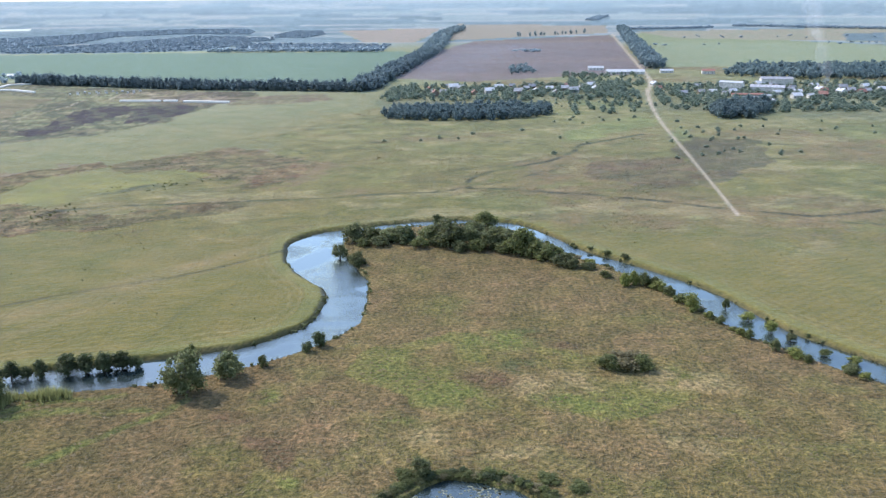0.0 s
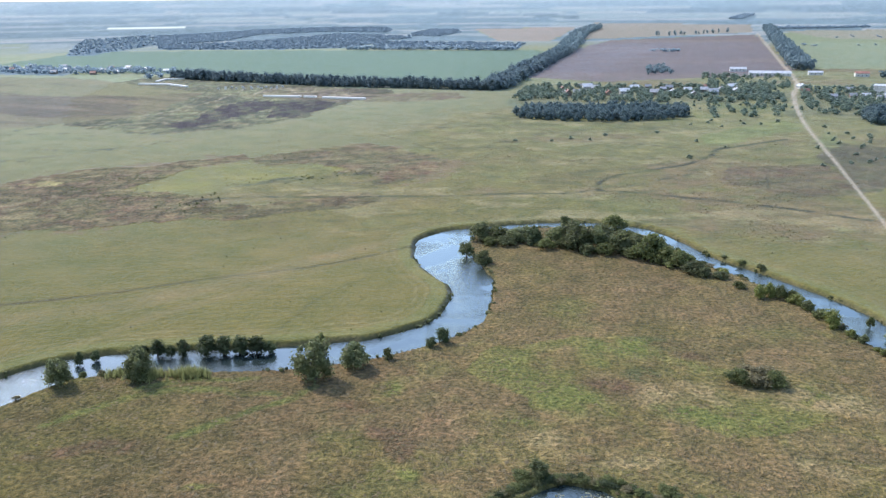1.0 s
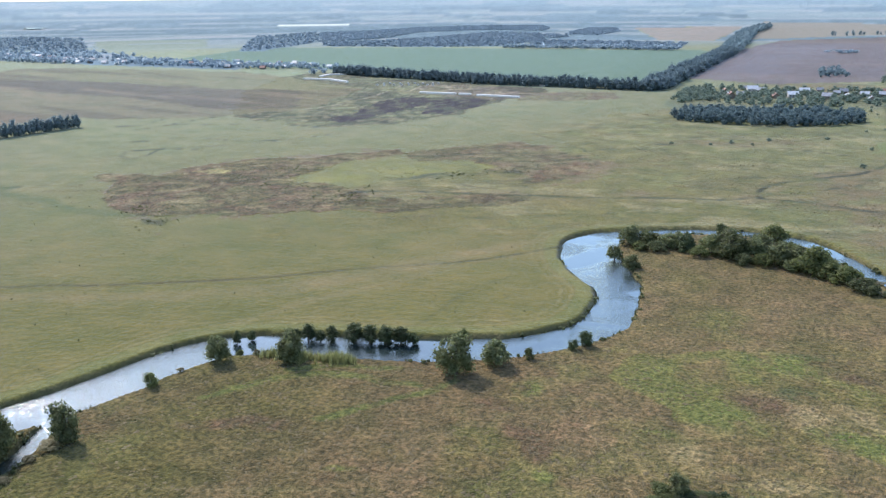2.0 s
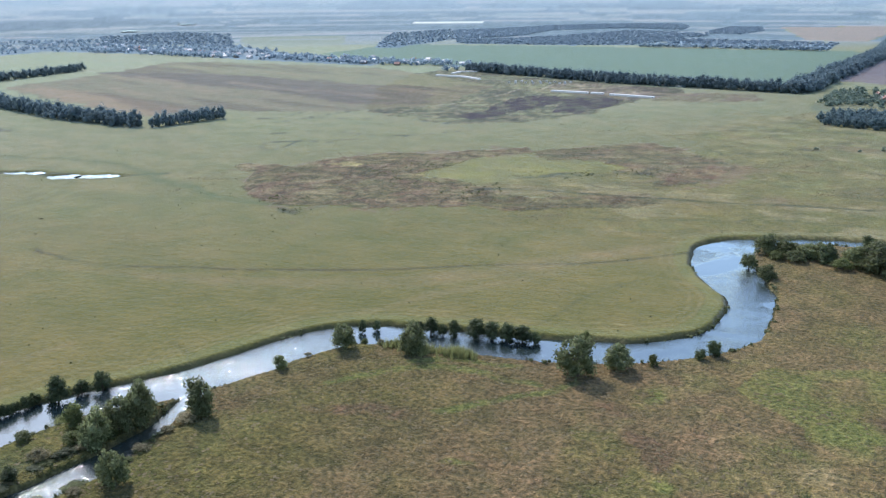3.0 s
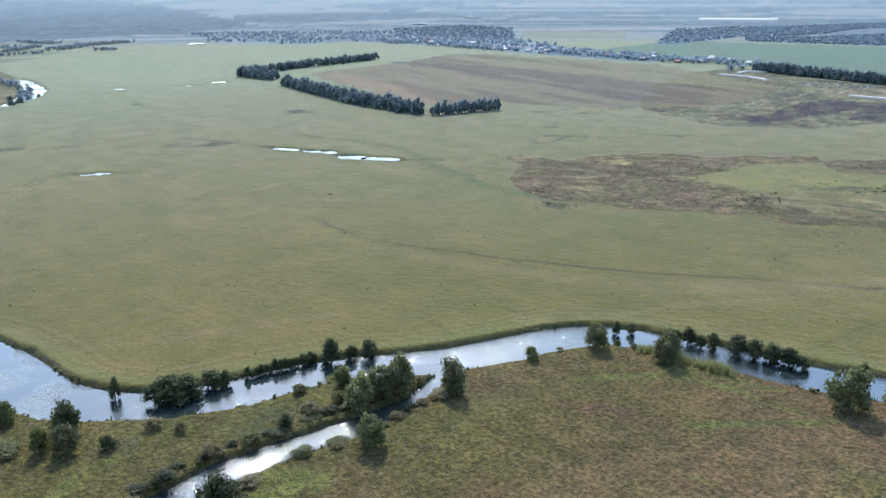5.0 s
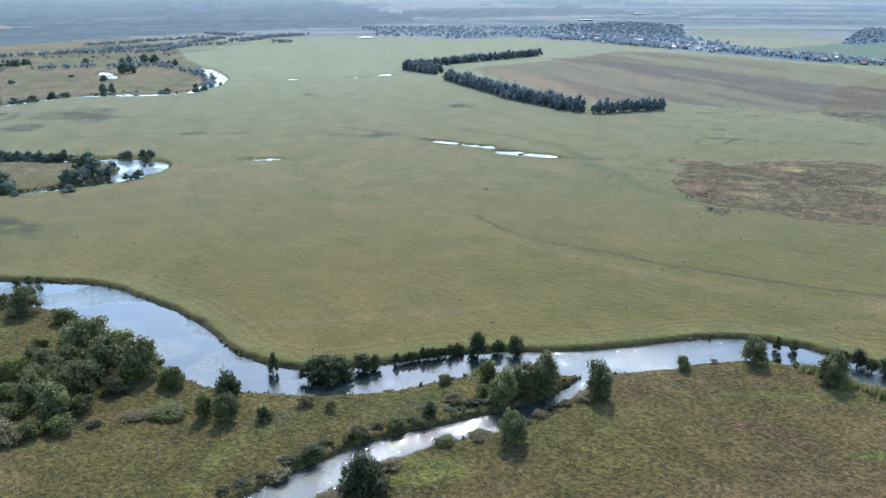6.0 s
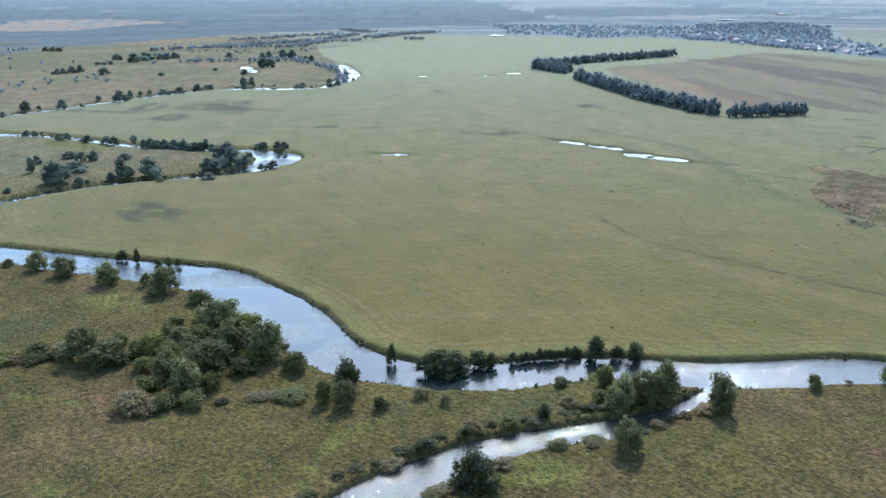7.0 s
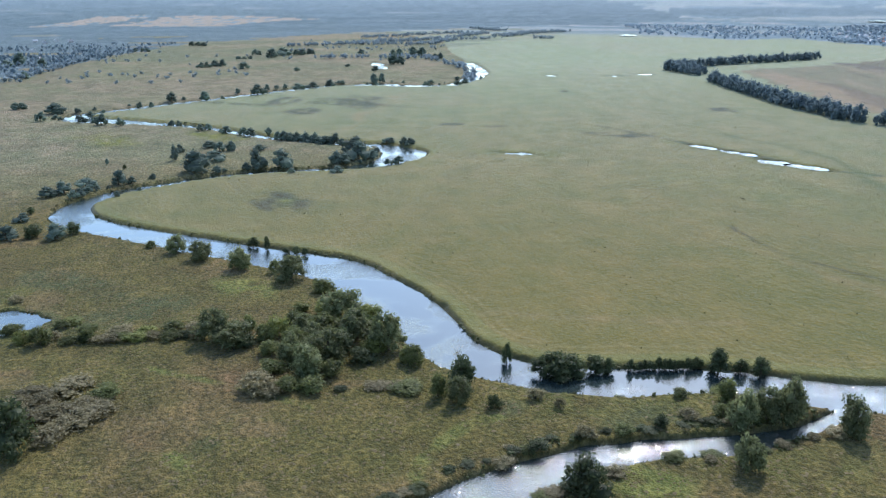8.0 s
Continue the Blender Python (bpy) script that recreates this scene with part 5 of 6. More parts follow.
for p, q in zip(RIVER[:-1], RIVER[1:]):
    d = math.hypot(p[0], p[1])
    if d < 400 or d > 900:
        continue
    nx, ny = q[1] - p[1], p[0] - q[0]
    n = math.hypot(nx, ny)
    for k in range(max(1, int(n / 9))):
        if FAR_RNG.random() < 0.55:
            s, side = FAR_RNG.random(), FAR_RNG.choice((1, 1, 1, -1))
            off = p[2] / 2 + FAR_RNG.uniform(1.5, 4)
            h = FAR_RNG.uniform(1.5, 5.5)
            far_rows.append((p[0] + (q[0] - p[0]) * s - side * nx / n * off, p[1] + (q[1] - p[1]) * s - side * ny / n * off, h, h * FAR_RNG.uniform(0.9, 1.3)))
plant("f", far_rows, "young trees along the far banks")
for letter in MODELS:
    for model in MODELS[letter]:
        if model.name not in USED:
            for o in (*model.children_recursive, model):
                bpy.data.objects.remove(o)


# ---- growth that nobody could count ----
def blades(rng, n, spread, height, wide):
    """A clump of n upright pointed blades."""
    turn = rng.random(n) * math.tau
    foot = np.stack([np.cos(turn), np.sin(turn), 0 * turn], 1) * (spread * np.sqrt(rng.random(n)))[:, None]
    tip = foot * 1.7 + np.stack([0 * turn, 0 * turn, height * (0.6 + 0.6 * rng.random(n))], 1) + rng.normal(size=(n, 3)) * (0.12 * height)
    side = np.stack([-np.sin(turn), np.cos(turn), 0 * turn], 1) * wide
    foot[:, 2] = -0.1
    verts = np.stack([foot - side, foot + side, tip], 1).reshape(-1, 3)
    return verts, np.arange(3 * n).reshape(-1, 3)


def mound(rng):
    """A low ragged tussock: a star of drooping leaves round a crest."""
    turn = np.sort(rng.random(7)) * math.tau
    reach = 0.5 * (0.6 + 0.8 * rng.random(7))
    rim = np.stack([np.cos(turn) * reach, np.sin(turn) * reach, np.full(7, -0.06)], 1)
    top = np.array([[0.06 * rng.normal(), 0.06 * rng.normal(), 0.22 + 0.1 * rng.random()]])
    k = np.arange(7)
    return np.concatenate([rim, top]), np.stack([k, (k + 1) % 7, np.full(7, 7)], 1)


def scatter(name, rng, places, models, sizes, mat, label, category):
    """Many small copies of a few models joined into one object of uncountable growth."""
    x, y = places[:, 0], places[:, 1]
    z = terrain(x, y)[0]
    pieces = []
    pick = rng.integers(0, len(models), len(places))
    turn = rng.random(len(places)) * math.tau
    for m, (v, t) in enumerate(models):
        k = np.flatnonzero(pick == m)
        if len(k) == 0:
            continue
        c, s, w = np.cos(turn[k])[:, None], np.sin(turn[k])[:, None], sizes[k]
        vx, vy = (v[:, 0] * c - v[:, 1] * s) * w[:, :1], (v[:, 0] * s + v[:, 1] * c) * w[:, :1]
        verts = np.stack([vx + x[k][:, None], vy + y[k][:, None], v[:, 2] * w[:, 1:] + z[k][:, None]], -1).reshape(-1, 3)
        tris = (np.asarray(t)[None] + (len(v) * np.arange(len(k)))[:, None, None]).reshape(-1, 3)
        pieces.append((verts, tris))
    return tagged(new(name, mesh_tris(name, *joined(pieces), mat, False)), label, category, kind="stuff")


GROW = np.random.default_rng(11)


def in_view(n, r0, r1, power=2.0):
    """Random places in the sector that the walk looks over, evenly spread for power 2."""
    turn = np.radians(GROW.uniform(-30, 104, n))
    r = (r0**power + (r1**power - r0**power) * GROW.random(n)) ** (1 / power)
    return np.stack([-np.sin(turn) * r, np.cos(turn) * r], 1)


# tall tussocks on the wild bank
spots = in_view(60000, 118, 340, 1.6)
_, _, wet, rough_land = terrain(spots[:, 0], spots[:, 1])
spots = spots[rough_land & (wet > 1.0)]
keep = value_noise(spots[:, 0], spots[:, 1], 14, 3, 61) + 0.5 * GROW.random(len(spots)) > 0.66
spots = spots[keep]
size = np.stack([0.5 + 0.8 * GROW.random(len(spots)) ** 2, 0.3 + 0.5 * GROW.random(len(spots)) ** 2], 1)
scatter("tussock_grass", GROW, spots, [mound(GROW) for _ in range(8)], size, LEAF_TUSSOCK, "tawny and olive tussock grass on the marsh", "grass")

# sedge and reeds at the water's edge
edge = []
for line in (RIVER, SIDE_CHANNEL):
    for p, q in zip(line[:-1], line[1:]):
        if math.hypot(p[0], p[1]) > 560:
            continue
        way = np.array([q[0] - p[0], q[1] - p[1]])
        length = np.linalg.norm(way)
        normal = np.array([-way[1], way[0]]) / length
        for _ in range(int(length * 4.5)):
            s, sign = GROW.random(), GROW.choice((-1, 1))
            off = (p[2] + s * (q[2] - p[2])) / 2 + GROW.uniform(-0.3, 0.9)
            edge.append(np.array([p[0], p[1]]) + way * s + normal * sign * off)
for k in range(1500):
    turn = GROW.random() * math.tau
    edge.append(np.array([4 + (16 + GROW.uniform(-0.3, 4.5)) * math.cos(turn), 130 + (15 + GROW.uniform(-0.3, 3)) * math.sin(turn)]))
edge = np.array(edge)
_, _, wet, tall_side = terrain(edge[:, 0], edge[:, 1])
keep = (wet > -0.5) & (value_noise(edge[:, 0], edge[:, 1], 7, 3, 81) > np.where(tall_side, 0.42, 0.54))
edge, tall_side = edge[keep], tall_side[keep]
size = np.stack([0.5 + 0.5 * GROW.random(len(edge)), 0.25 + (0.2 + 0.65 * tall_side) * GROW.random(len(edge)) ** 2], 1)
scatter("bank_sedge", GROW, edge, [blades(GROW, 9, 0.4, 0.9, 0.13) for _ in range(6)], size, LEAF_SEDGE, "dark sedge and nettles along the water's edge", "sedge")
# low scrub that breaks the line of both banks
brink = []
for line, often, reach in ((RIVER, 1.6, 1.3), (SIDE_CHANNEL, 4.0, 3.0)):
    for p, q in zip(line[:-1], line[1:]):
        if math.hypot(p[0], p[1]) > 620:
            continue
        way = np.array([q[0] - p[0], q[1] - p[1]])
        length = np.linalg.norm(way)
        normal = np.array([-way[1], way[0]]) / length
        for _ in range(int(length * often)):
            k = GROW.random()
            brink.append(np.array([p[0], p[1]]) + way * k + normal * GROW.choice((-1, 1)) * ((p[2] + k * (q[2] - p[2])) / 2 + GROW.uniform(0.1, reach)))
brink = np.array(brink)
brink = brink[value_noise(brink[:, 0], brink[:, 1], 16, 3, 381) + 0.2 * GROW.random(len(brink)) > 0.66]
BRINK_MODELS = [joined([lump(GROW, np.array((0.2 * math.cos(k * 2.1), 0.2 * math.sin(k * 2.1), 0.3 + 0.1 * k)), np.array((0.3, 0.3, 0.34)), COARSE_BALL, 0.7) for k in range(3)] + [blades(GROW, 14, 0.5, 0.9, 0.1)]) for _ in range(6)]
size = np.stack([0.6 + 1.3 * GROW.random(len(brink)) ** 2, 0.4 + 0.9 * GROW.random(len(brink)) ** 2], 1)
scatter("bank_scrub", GROW, brink, BRINK_MODELS, size, LEAF_BANK, "low dark scrub and nettles along the river's brink", "scrub")
REEDS = [(-108, 181, 9, 2.5, 8), (-94, 183, 5, 2, 5), (-160, 112, 4, 1.5, 70)]
reed = np.concatenate([np.stack([cx + GROW.normal(size=260) * a * 0.5 * math.cos(radians(t)) - GROW.normal(size=260) * b * 0.5 * math.sin(radians(t)), cy + GROW.normal(size=260) * a * 0.5 * math.sin(radians(t)) + GROW.normal(size=260) * b * 0.5 * math.cos(radians(t))], 1) for cx, cy, a, b, t in REEDS])
size = np.stack([0.8 + 0.5 * GROW.random(len(reed)), 1.1 + 1.1 * GROW.random(len(reed))], 1)
scatter("reed_bed", GROW, reed, [blades(GROW, 8, 0.35, 1.0, 0.09) for _ in range(5)], size, LEAF_REED, "pale green reeds standing in the shallow water", "reeds")

# coarse tufts in the rough pasture and on the heath
spots = in_view(60000, 330, 760, 1.3)
_, _, wet, rough_land = terrain(spots[:, 0], spots[:, 1])
spots = spots[~rough_land & (wet > 4) & (spots[:, 0] > -330)]
on_heath = within(spots[:, 0], spots[:, 1], HEATH) | within(spots[:, 0], spots[:, 1], HEATH_EAST) | within(spots[:, 0], spots[:, 1], SCRUB_EAST)
spots = spots[(value_noise(spots[:, 0], spots[:, 1], 45, 4, 161) + 0.2 * on_heath > 0.6) & (furrows(spots[:, 0], spots[:, 1]) + 0.08 * GROW.random(len(spots)) > 0.6)]
size = np.stack([0.7 + 1.7 * GROW.random(len(spots)) ** 3, 0.6 + 1.1 * GROW.random(len(spots)) ** 2], 1)
scatter("pasture_tufts", GROW, spots, [mound(GROW) for _ in range(8)], size, LEAF_TUFT, "brown and olive tufts dotted over rough pasture", "grass")

# weeds in the mown meadow
spots = in_view(1500, 190, 620, 1.4)
_, _, wet, rough_land = terrain(spots[:, 0], spots[:, 1])
spots = spots[~rough_land & (wet > 6)][:420]
size = np.stack([0.4 + 0.4 * GROW.random(len(spots)), 0.3 + 0.35 * GROW.random(len(spots))], 1)
scatter("meadow_weeds", GROW, spots, [blades(GROW, 10, 0.45, 0.9, 0.2) for _ in range(4)], size, LEAF_SEDGE, "dark weed clumps left standing in the mown meadow", "weeds")


# ---- shelter belts and woods ----
def small_tree(seed, shape="far"):
    return joined([crown_arrays(seed, shape), limb((0, 0, -0.05), (0, 0, 0.5), 0.03, 0.02, 4)])


def coarse_tree(seed, lumps=3):
    """A loose crown of large leaf sprays round a small core."""
    rng = np.random.default_rng(seed)
    pieces = []
    for k in range(lumps):
        centre, radius = np.array((0.18 * math.cos(k * 2.1), 0.18 * math.sin(k * 2.1), 0.34 + 0.15 * k)), 0.3 - 0.03 * k
        ways = rng.normal(size=(7, 3)) + (0, 0, 0.3)
        ways /= np.linalg.norm(ways, axis=1)[:, None]
        pieces.append(sprays(rng, centre + ways * radius * 0.8, ways, np.full(7, 0.3), 0.8))
    pieces.append(lump(rng, np.array((0, 0, 0.4)), np.array((0.22, 0.22, 0.32)), COARSE_BALL, 0.5))
    return joined(pieces)


SMALL_TREES, COARSE_TREES = [small_tree(700 + k) for k in range(6)], [coarse_tree(800 + k) for k in range(6)]

PLAIN_TREES = [coarse_tree(840 + k, 2) for k in range(8)]


def along(line, spacing, rows, gap):
    """Places of trees planted in rows along a line."""
    p = np.array(line, float)
    s = np.concatenate([[0], np.cumsum(np.hypot(*np.diff(p, axis=0).T))])
    out = []
    for u in np.arange(0, s[-1], spacing):
        a = np.array([np.interp(u, s, p[:, 0]), np.interp(u, s, p[:, 1])])
        b = np.array([np.interp(u + 1, s, p[:, 0]), np.interp(u + 1, s, p[:, 1])])
        w = b - a if u + 1 < s[-1] else p[-1] - p[-2]
        n = np.array([-w[1], w[0]]) / (np.hypot(*w) + 1e-9)
        for k in range(rows):
            out.append(a + n * (k - (rows - 1) / 2) * gap + GROW.normal(size=2) * spacing * 0.18)
    return np.array(out)


def fill(polygon, spacing):
    """Places of trees that fill a polygon."""
    p = np.array(polygon, float)
    x, y = np.meshgrid(np.arange(p[:, 0].min(), p[:, 0].max(), spacing), np.arange(p[:, 1].min(), p[:, 1].max(), spacing))
    q = np.stack([x.ravel(), y.ravel()], 1) + GROW.normal(size=(x.size, 2)) * spacing * 0.3
    return q[within(q[:, 0], q[:, 1], p)]


def wood(name, places, height, width, mat, label, models=SMALL_TREES):
    n = len(places)
    build = 0.68 + 0.6 * GROW.random(n)
    size = np.stack([width * build * (0.85 + 0.3 * GROW.random(n)), height * (0.4 + 0.6 * build) * (0.85 + 0.25 * GROW.random(n))], 1)
    return scatter(name, GROW, places, models, size, mat, label, "trees")


wood("shelter_belt", along([(-776, 506), (-603, 462), (-503, 452)], 5.2, 2, 6, ), 12.5, 9, LEAF_BELT_HAZED, "dense dark shelter belt of deciduous trees between fields")
wood("shelter_belt", along([(-492, 455), (-478, 520)], 5.2, 2, 4), 11, 7.5, LEAF_BELT_HAZED, "short shelter belt with gaps between the stems")
wood("shelter_belt", along([(-930, 560), (-1001, 815)], 7, 2, 6), 12, 9.5, LEAF_BELT_HAZED, "long shelter belt behind a ploughed field")
wood("copse", fill([(-893, 517), (-834, 521), (-850, 545), (-900, 560), (-940, 555)], 7), 12, 9, LEAF_BELT_HAZED, "small dense copse at a field corner")
wood("shelter_belt", along([(-500, 1012), (-290, 934)], 6, 3, 6), 12.5, 10, LEAF_BELT_HAZED, "dark shelter belt along a green field")
wood("shelter_belt", along([(-282, 930), (-84, 893)], 6, 3, 6), 12.5, 10, LEAF_BELT_HAZED, "dark shelter belt along a green field")
wood("shelter_belt", along([(-84, 895), (-62, 1138), (-22, 1530)], 7.5, 4, 7), 13, 11, LEAF_BELT_HAZED, "broad shelter belt beside a ploughed field")
wood("shelter_belt", along([(-21, 1540), (13, 2410), (60, 2800)], 10, 4, 9), 15, 14, LEAF_BELT_HAZED, "distant continuation of the broad shelter belt", COARSE_TREES)
wood("shelter_belt", along([(288, 1160), (390, 1750), (570, 2760)], 9, 4, 7), 15, 12, LEAF_BELT_HAZED, "dark tree avenue along a straight country road", COARSE_TREES)
wood("pine_plantation", fill([(-54, 695), (-40, 731), (90, 743), (88, 690), (60, 668), (16, 657), (-37, 669)], 6.2), 8.5, 7.5, LEAF_PINE_HAZED, "square planted wood at the edge of the village")
wood("village_wood", fill([(342, 1039), (406, 1160), (700, 1130), (640, 952), (414, 990)], 9), 11, 11, LEAF_PINE_HAZED, "broadleaf wood behind the village", COARSE_TREES)
wood("grove", fill([(219, 697), (239, 734), (288, 760), (278, 712), (236, 654), (216, 662)], 7), 10, 10, LEAF_PINE_HAZED, "dark grove of broadleaf trees near the village")
gardens = np.concatenate([fill([(-60, 790), (-50, 940), (170, 940), (240, 960), (210, 800), (100, 790)], 8.5), fill([(215, 700), (230, 930), (560, 960), (560, 740), (320, 690)], 9.5), fill([(140, 940), (150, 1090), (245, 1080), (240, 950)], 12), fill([(180, 730), (190, 800), (215, 800), (215, 700)], 9), fill([(100, 690), (95, 790), (190, 800), (175, 700)], 17)])
gardens = gardens[line_distance(gardens[:, 0], gardens[:, 1], spline(ROAD, 4), 20.0) > 5]
wood("garden_trees", gardens[(value_noise(gardens[:, 0], gardens[:, 1], 50, 3, 221) + 0.3 * GROW.random(len(gardens))) > 0.52], 5.6, 7, LEAF_GARDEN_HAZED, "scattered garden trees and shrubs among the village houses")
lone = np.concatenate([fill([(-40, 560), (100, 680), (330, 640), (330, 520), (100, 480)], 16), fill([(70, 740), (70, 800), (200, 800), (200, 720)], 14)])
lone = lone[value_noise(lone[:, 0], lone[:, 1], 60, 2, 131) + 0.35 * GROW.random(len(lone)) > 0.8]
wood("pasture_scrub", lone, 2.4, 3.4, LEAF_GARDEN_HAZED, "low scrub bushes scattered over rough pasture")
hollow = np.concatenate([np.stack([cx + a * GROW.normal(size=15) * 0.85 * math.cos(radians(t)) - b * GROW.normal(size=15) * 0.85 * math.sin(radians(t)), cy + a * GROW.normal(size=15) * 0.85 * math.sin(radians(t)) + b * GROW.normal(size=15) * 0.85 * math.cos(radians(t))], 1) for cx, cy, a, b, t in HOLLOWS])
wood("heath_scrub", hollow, 0.7, 1.6, LEAF_SHRUB, "dark low bushes gathered in the hollows of brown heath", COARSE_TREES)
wood("field_row", along([(176, 2191), (229, 2216), (334, 2344), (398, 2413)], 26, 1, 1), 15, 9, LEAF_BELT_HAZED, "thin row of poplars between two fields", COARSE_TREES)
wood("field_copse", fill([(85, 1085), (95, 1170), (120, 1200), (118, 1090)], 10), 8, 9, LEAF_BELT_HAZED, "small copse in a ploughed field", COARSE_TREES)
wood("field_copse", fill([(120, 1560), (150, 1620), (205, 1600), (160, 1540)], 22), 6, 20, LEAF_FAR_HAZED, "low scrub in a hollow of a ploughed field", COARSE_TREES)
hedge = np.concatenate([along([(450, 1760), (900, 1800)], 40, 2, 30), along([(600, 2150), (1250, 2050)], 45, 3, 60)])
wood("fallow_scrub", hedge[GROW.random(len(hedge)) < 0.4], 5, 12, LEAF_FAR_HAZED, "scattered bushes over pale fallow strips", COARSE_TREES)
# western country
west = fill(WEST_EDGE + [(-2300, 1000), (-2300, 300), (-2200, -500), (-1500, -500), (-950, -330)], 9)
near = np.hypot(west[:, 0], west[:, 1])
west = west[(near < 1900) & (clumps(west[:, 0], west[:, 1]) > 0.36) & (np.degrees(np.arctan2(-west[:, 0], west[:, 1])) < 104)]
near = np.hypot(west[:, 0], west[:, 1])
wood("distant_forest", west[GROW.random(len(west)) < np.clip(0.8 - (near - 1200) / 450, 0, 0.7)], 6, 6, LEAF_FOREST_HAZED, "wide distant forest with open rides beyond the river meadows", PLAIN_TREES)
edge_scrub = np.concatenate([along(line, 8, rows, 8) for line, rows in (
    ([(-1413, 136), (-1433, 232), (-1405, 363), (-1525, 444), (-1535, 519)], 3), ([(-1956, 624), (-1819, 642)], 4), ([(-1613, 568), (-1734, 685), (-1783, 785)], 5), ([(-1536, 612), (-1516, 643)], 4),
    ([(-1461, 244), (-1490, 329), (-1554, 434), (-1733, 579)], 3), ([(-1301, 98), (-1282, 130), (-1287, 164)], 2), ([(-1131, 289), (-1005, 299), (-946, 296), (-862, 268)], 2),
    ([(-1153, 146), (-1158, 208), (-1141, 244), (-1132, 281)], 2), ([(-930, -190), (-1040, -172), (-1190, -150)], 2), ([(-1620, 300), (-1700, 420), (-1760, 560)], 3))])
wood("meadow_scrub", edge_scrub[GROW.random(len(edge_scrub)) < 0.7], 7, 8.5, LEAF_FOREST_HAZED, "bushy lines of trees between the far pastures", COARSE_TREES)
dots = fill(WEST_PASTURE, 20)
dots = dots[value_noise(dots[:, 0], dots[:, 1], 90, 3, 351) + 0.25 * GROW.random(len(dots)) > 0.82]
wood("pasture_scrub", dots, 4.5, 6, LEAF_FOREST_HAZED, "single bushes and small trees over rough river pasture", COARSE_TREES)
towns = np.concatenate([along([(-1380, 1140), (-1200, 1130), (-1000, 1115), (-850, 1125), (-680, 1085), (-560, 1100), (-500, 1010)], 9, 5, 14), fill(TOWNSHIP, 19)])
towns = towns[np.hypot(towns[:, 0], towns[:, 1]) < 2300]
wood("garden_trees", towns[(value_noise(towns[:, 0], towns[:, 1], 55, 3, 361) + 0.3 * GROW.random(len(towns))) > 0.6], 8, 10, LEAF_FAR_HAZED, "orchard trees among the houses of a distant village", COARSE_TREES)
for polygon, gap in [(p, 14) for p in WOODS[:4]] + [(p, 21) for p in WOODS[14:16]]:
    wood("distant_wood", fill(polygon, gap), 5.5, 13, LEAF_FAR_HAZED, "broad strip of distant woodland between pale fields", PLAIN_TREES)
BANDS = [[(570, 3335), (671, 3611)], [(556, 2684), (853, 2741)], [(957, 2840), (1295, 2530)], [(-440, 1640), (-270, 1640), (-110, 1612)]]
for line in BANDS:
    wood("distant_wood", along(line, 13, 4, 11), 9, 15, LEAF_FAR_HAZED, "thin strip of distant woodland between pale fields", COARSE_TREES)

# lily pads round the rim of the pool
turn = GROW.random(900) * math.tau
reach = 1 - 0.34 * GROW.random(900) ** 1.6
pads = np.stack([4 + 15.2 * reach * np.cos(turn), 130 + 14.2 * reach * np.sin(turn)], 1)
pads = pads[value_noise(pads[:, 0], pads[:, 1], 3, 2, 91) > 0.45]
LEAF_PAD = foliage("lily_pad_leaves", (0.15, 0.17, 0.1), (0.32, 0.33, 0.24), 0.1, 0.4)
k6 = np.arange(7)
pad_pieces = []
for px, py in pads:
    a, rad = k6 * math.tau / 7 + GROW.random(), 0.12 + 0.22 * GROW.random()
    v = np.stack([px + rad * np.cos(a), py + rad * np.sin(a), np.full(7, -0.775)], 1)
    pad_pieces.append((v, np.array([(0, 1, 2), (0, 2, 3), (0, 3, 4), (0, 4, 5), (0, 5, 6)])))
tagged(new("lily_pads", mesh_tris("lily_pads", *joined(pad_pieces), LEAF_PAD, False)), "pale lily pads floating round the pool's rim", "lily pads", kind="stuff")

# a half-dead willow with bare upper branches
bare = tagged(new("bare_tree"), "half-dead tree with pale bare upper branches over a bush", "tree")
spread = [limb((0, 0, -0.5), (0.2, 0.1, 6.5), 0.16, 0.09)] + [limb((0.1, 0.05, 4.5 + 0.5 * k), (1.3 * math.cos(k * 2.3), 1.3 * math.sin(k * 2.3), 7.4 + 0.45 * k), 0.07, 0.02, 5) for k in range(7)]
part("trunk", mesh_tris("trunk", *joined(spread), plain("bleached_wood", (0.3, 0.29, 0.26), (0.45, 0.43, 0.4), 2.0)), bare)
rows7 = np.random.default_rng(77)
at = np.concatenate([np.stack([rows7.normal(size=60) * 0.7, rows7.normal(size=60) * 0.7, 7.6 + rows7.normal(size=60) * 1.1], 1)])
part("twigs", mesh_tris("twigs", *sprays(rows7, at, rows7.normal(size=(60, 3)), np.full(60, 0.5), 0.25), LEAF_BROWN, False), bare, "thin wilted twigs")
bare.matrix_basis = pose(-178.5, 51, 0)


# ---- village and farm buildings ----
PLASTER = plain("whitewash", (0.45, 0.44, 0.41), (0.68, 0.67, 0.63), 0.6, by_object=0.12)
TIMBER = plain("weathered_timber", (0.16, 0.13, 0.1), (0.3, 0.25, 0.2), 0.8, by_object=0.2)
SLATE = plain("grey_sheet_roof", (0.24, 0.25, 0.27), (0.42, 0.43, 0.45), 0.5, 0.5, by_object=0.25)
RUST = plain("rusty_sheet_roof", (0.25, 0.12, 0.09), (0.4, 0.22, 0.17), 0.5, 0.6, by_object=0.2)
ZINC = plain("pale_metal_roof", (0.42, 0.44, 0.46), (0.62, 0.64, 0.66), 0.4, 0.4, by_object=0.1)
PANE = plain("dark_pane", (0.03, 0.04, 0.05), (0.06, 0.07, 0.08), 1.0, 0.15, 0.6, 0.0)
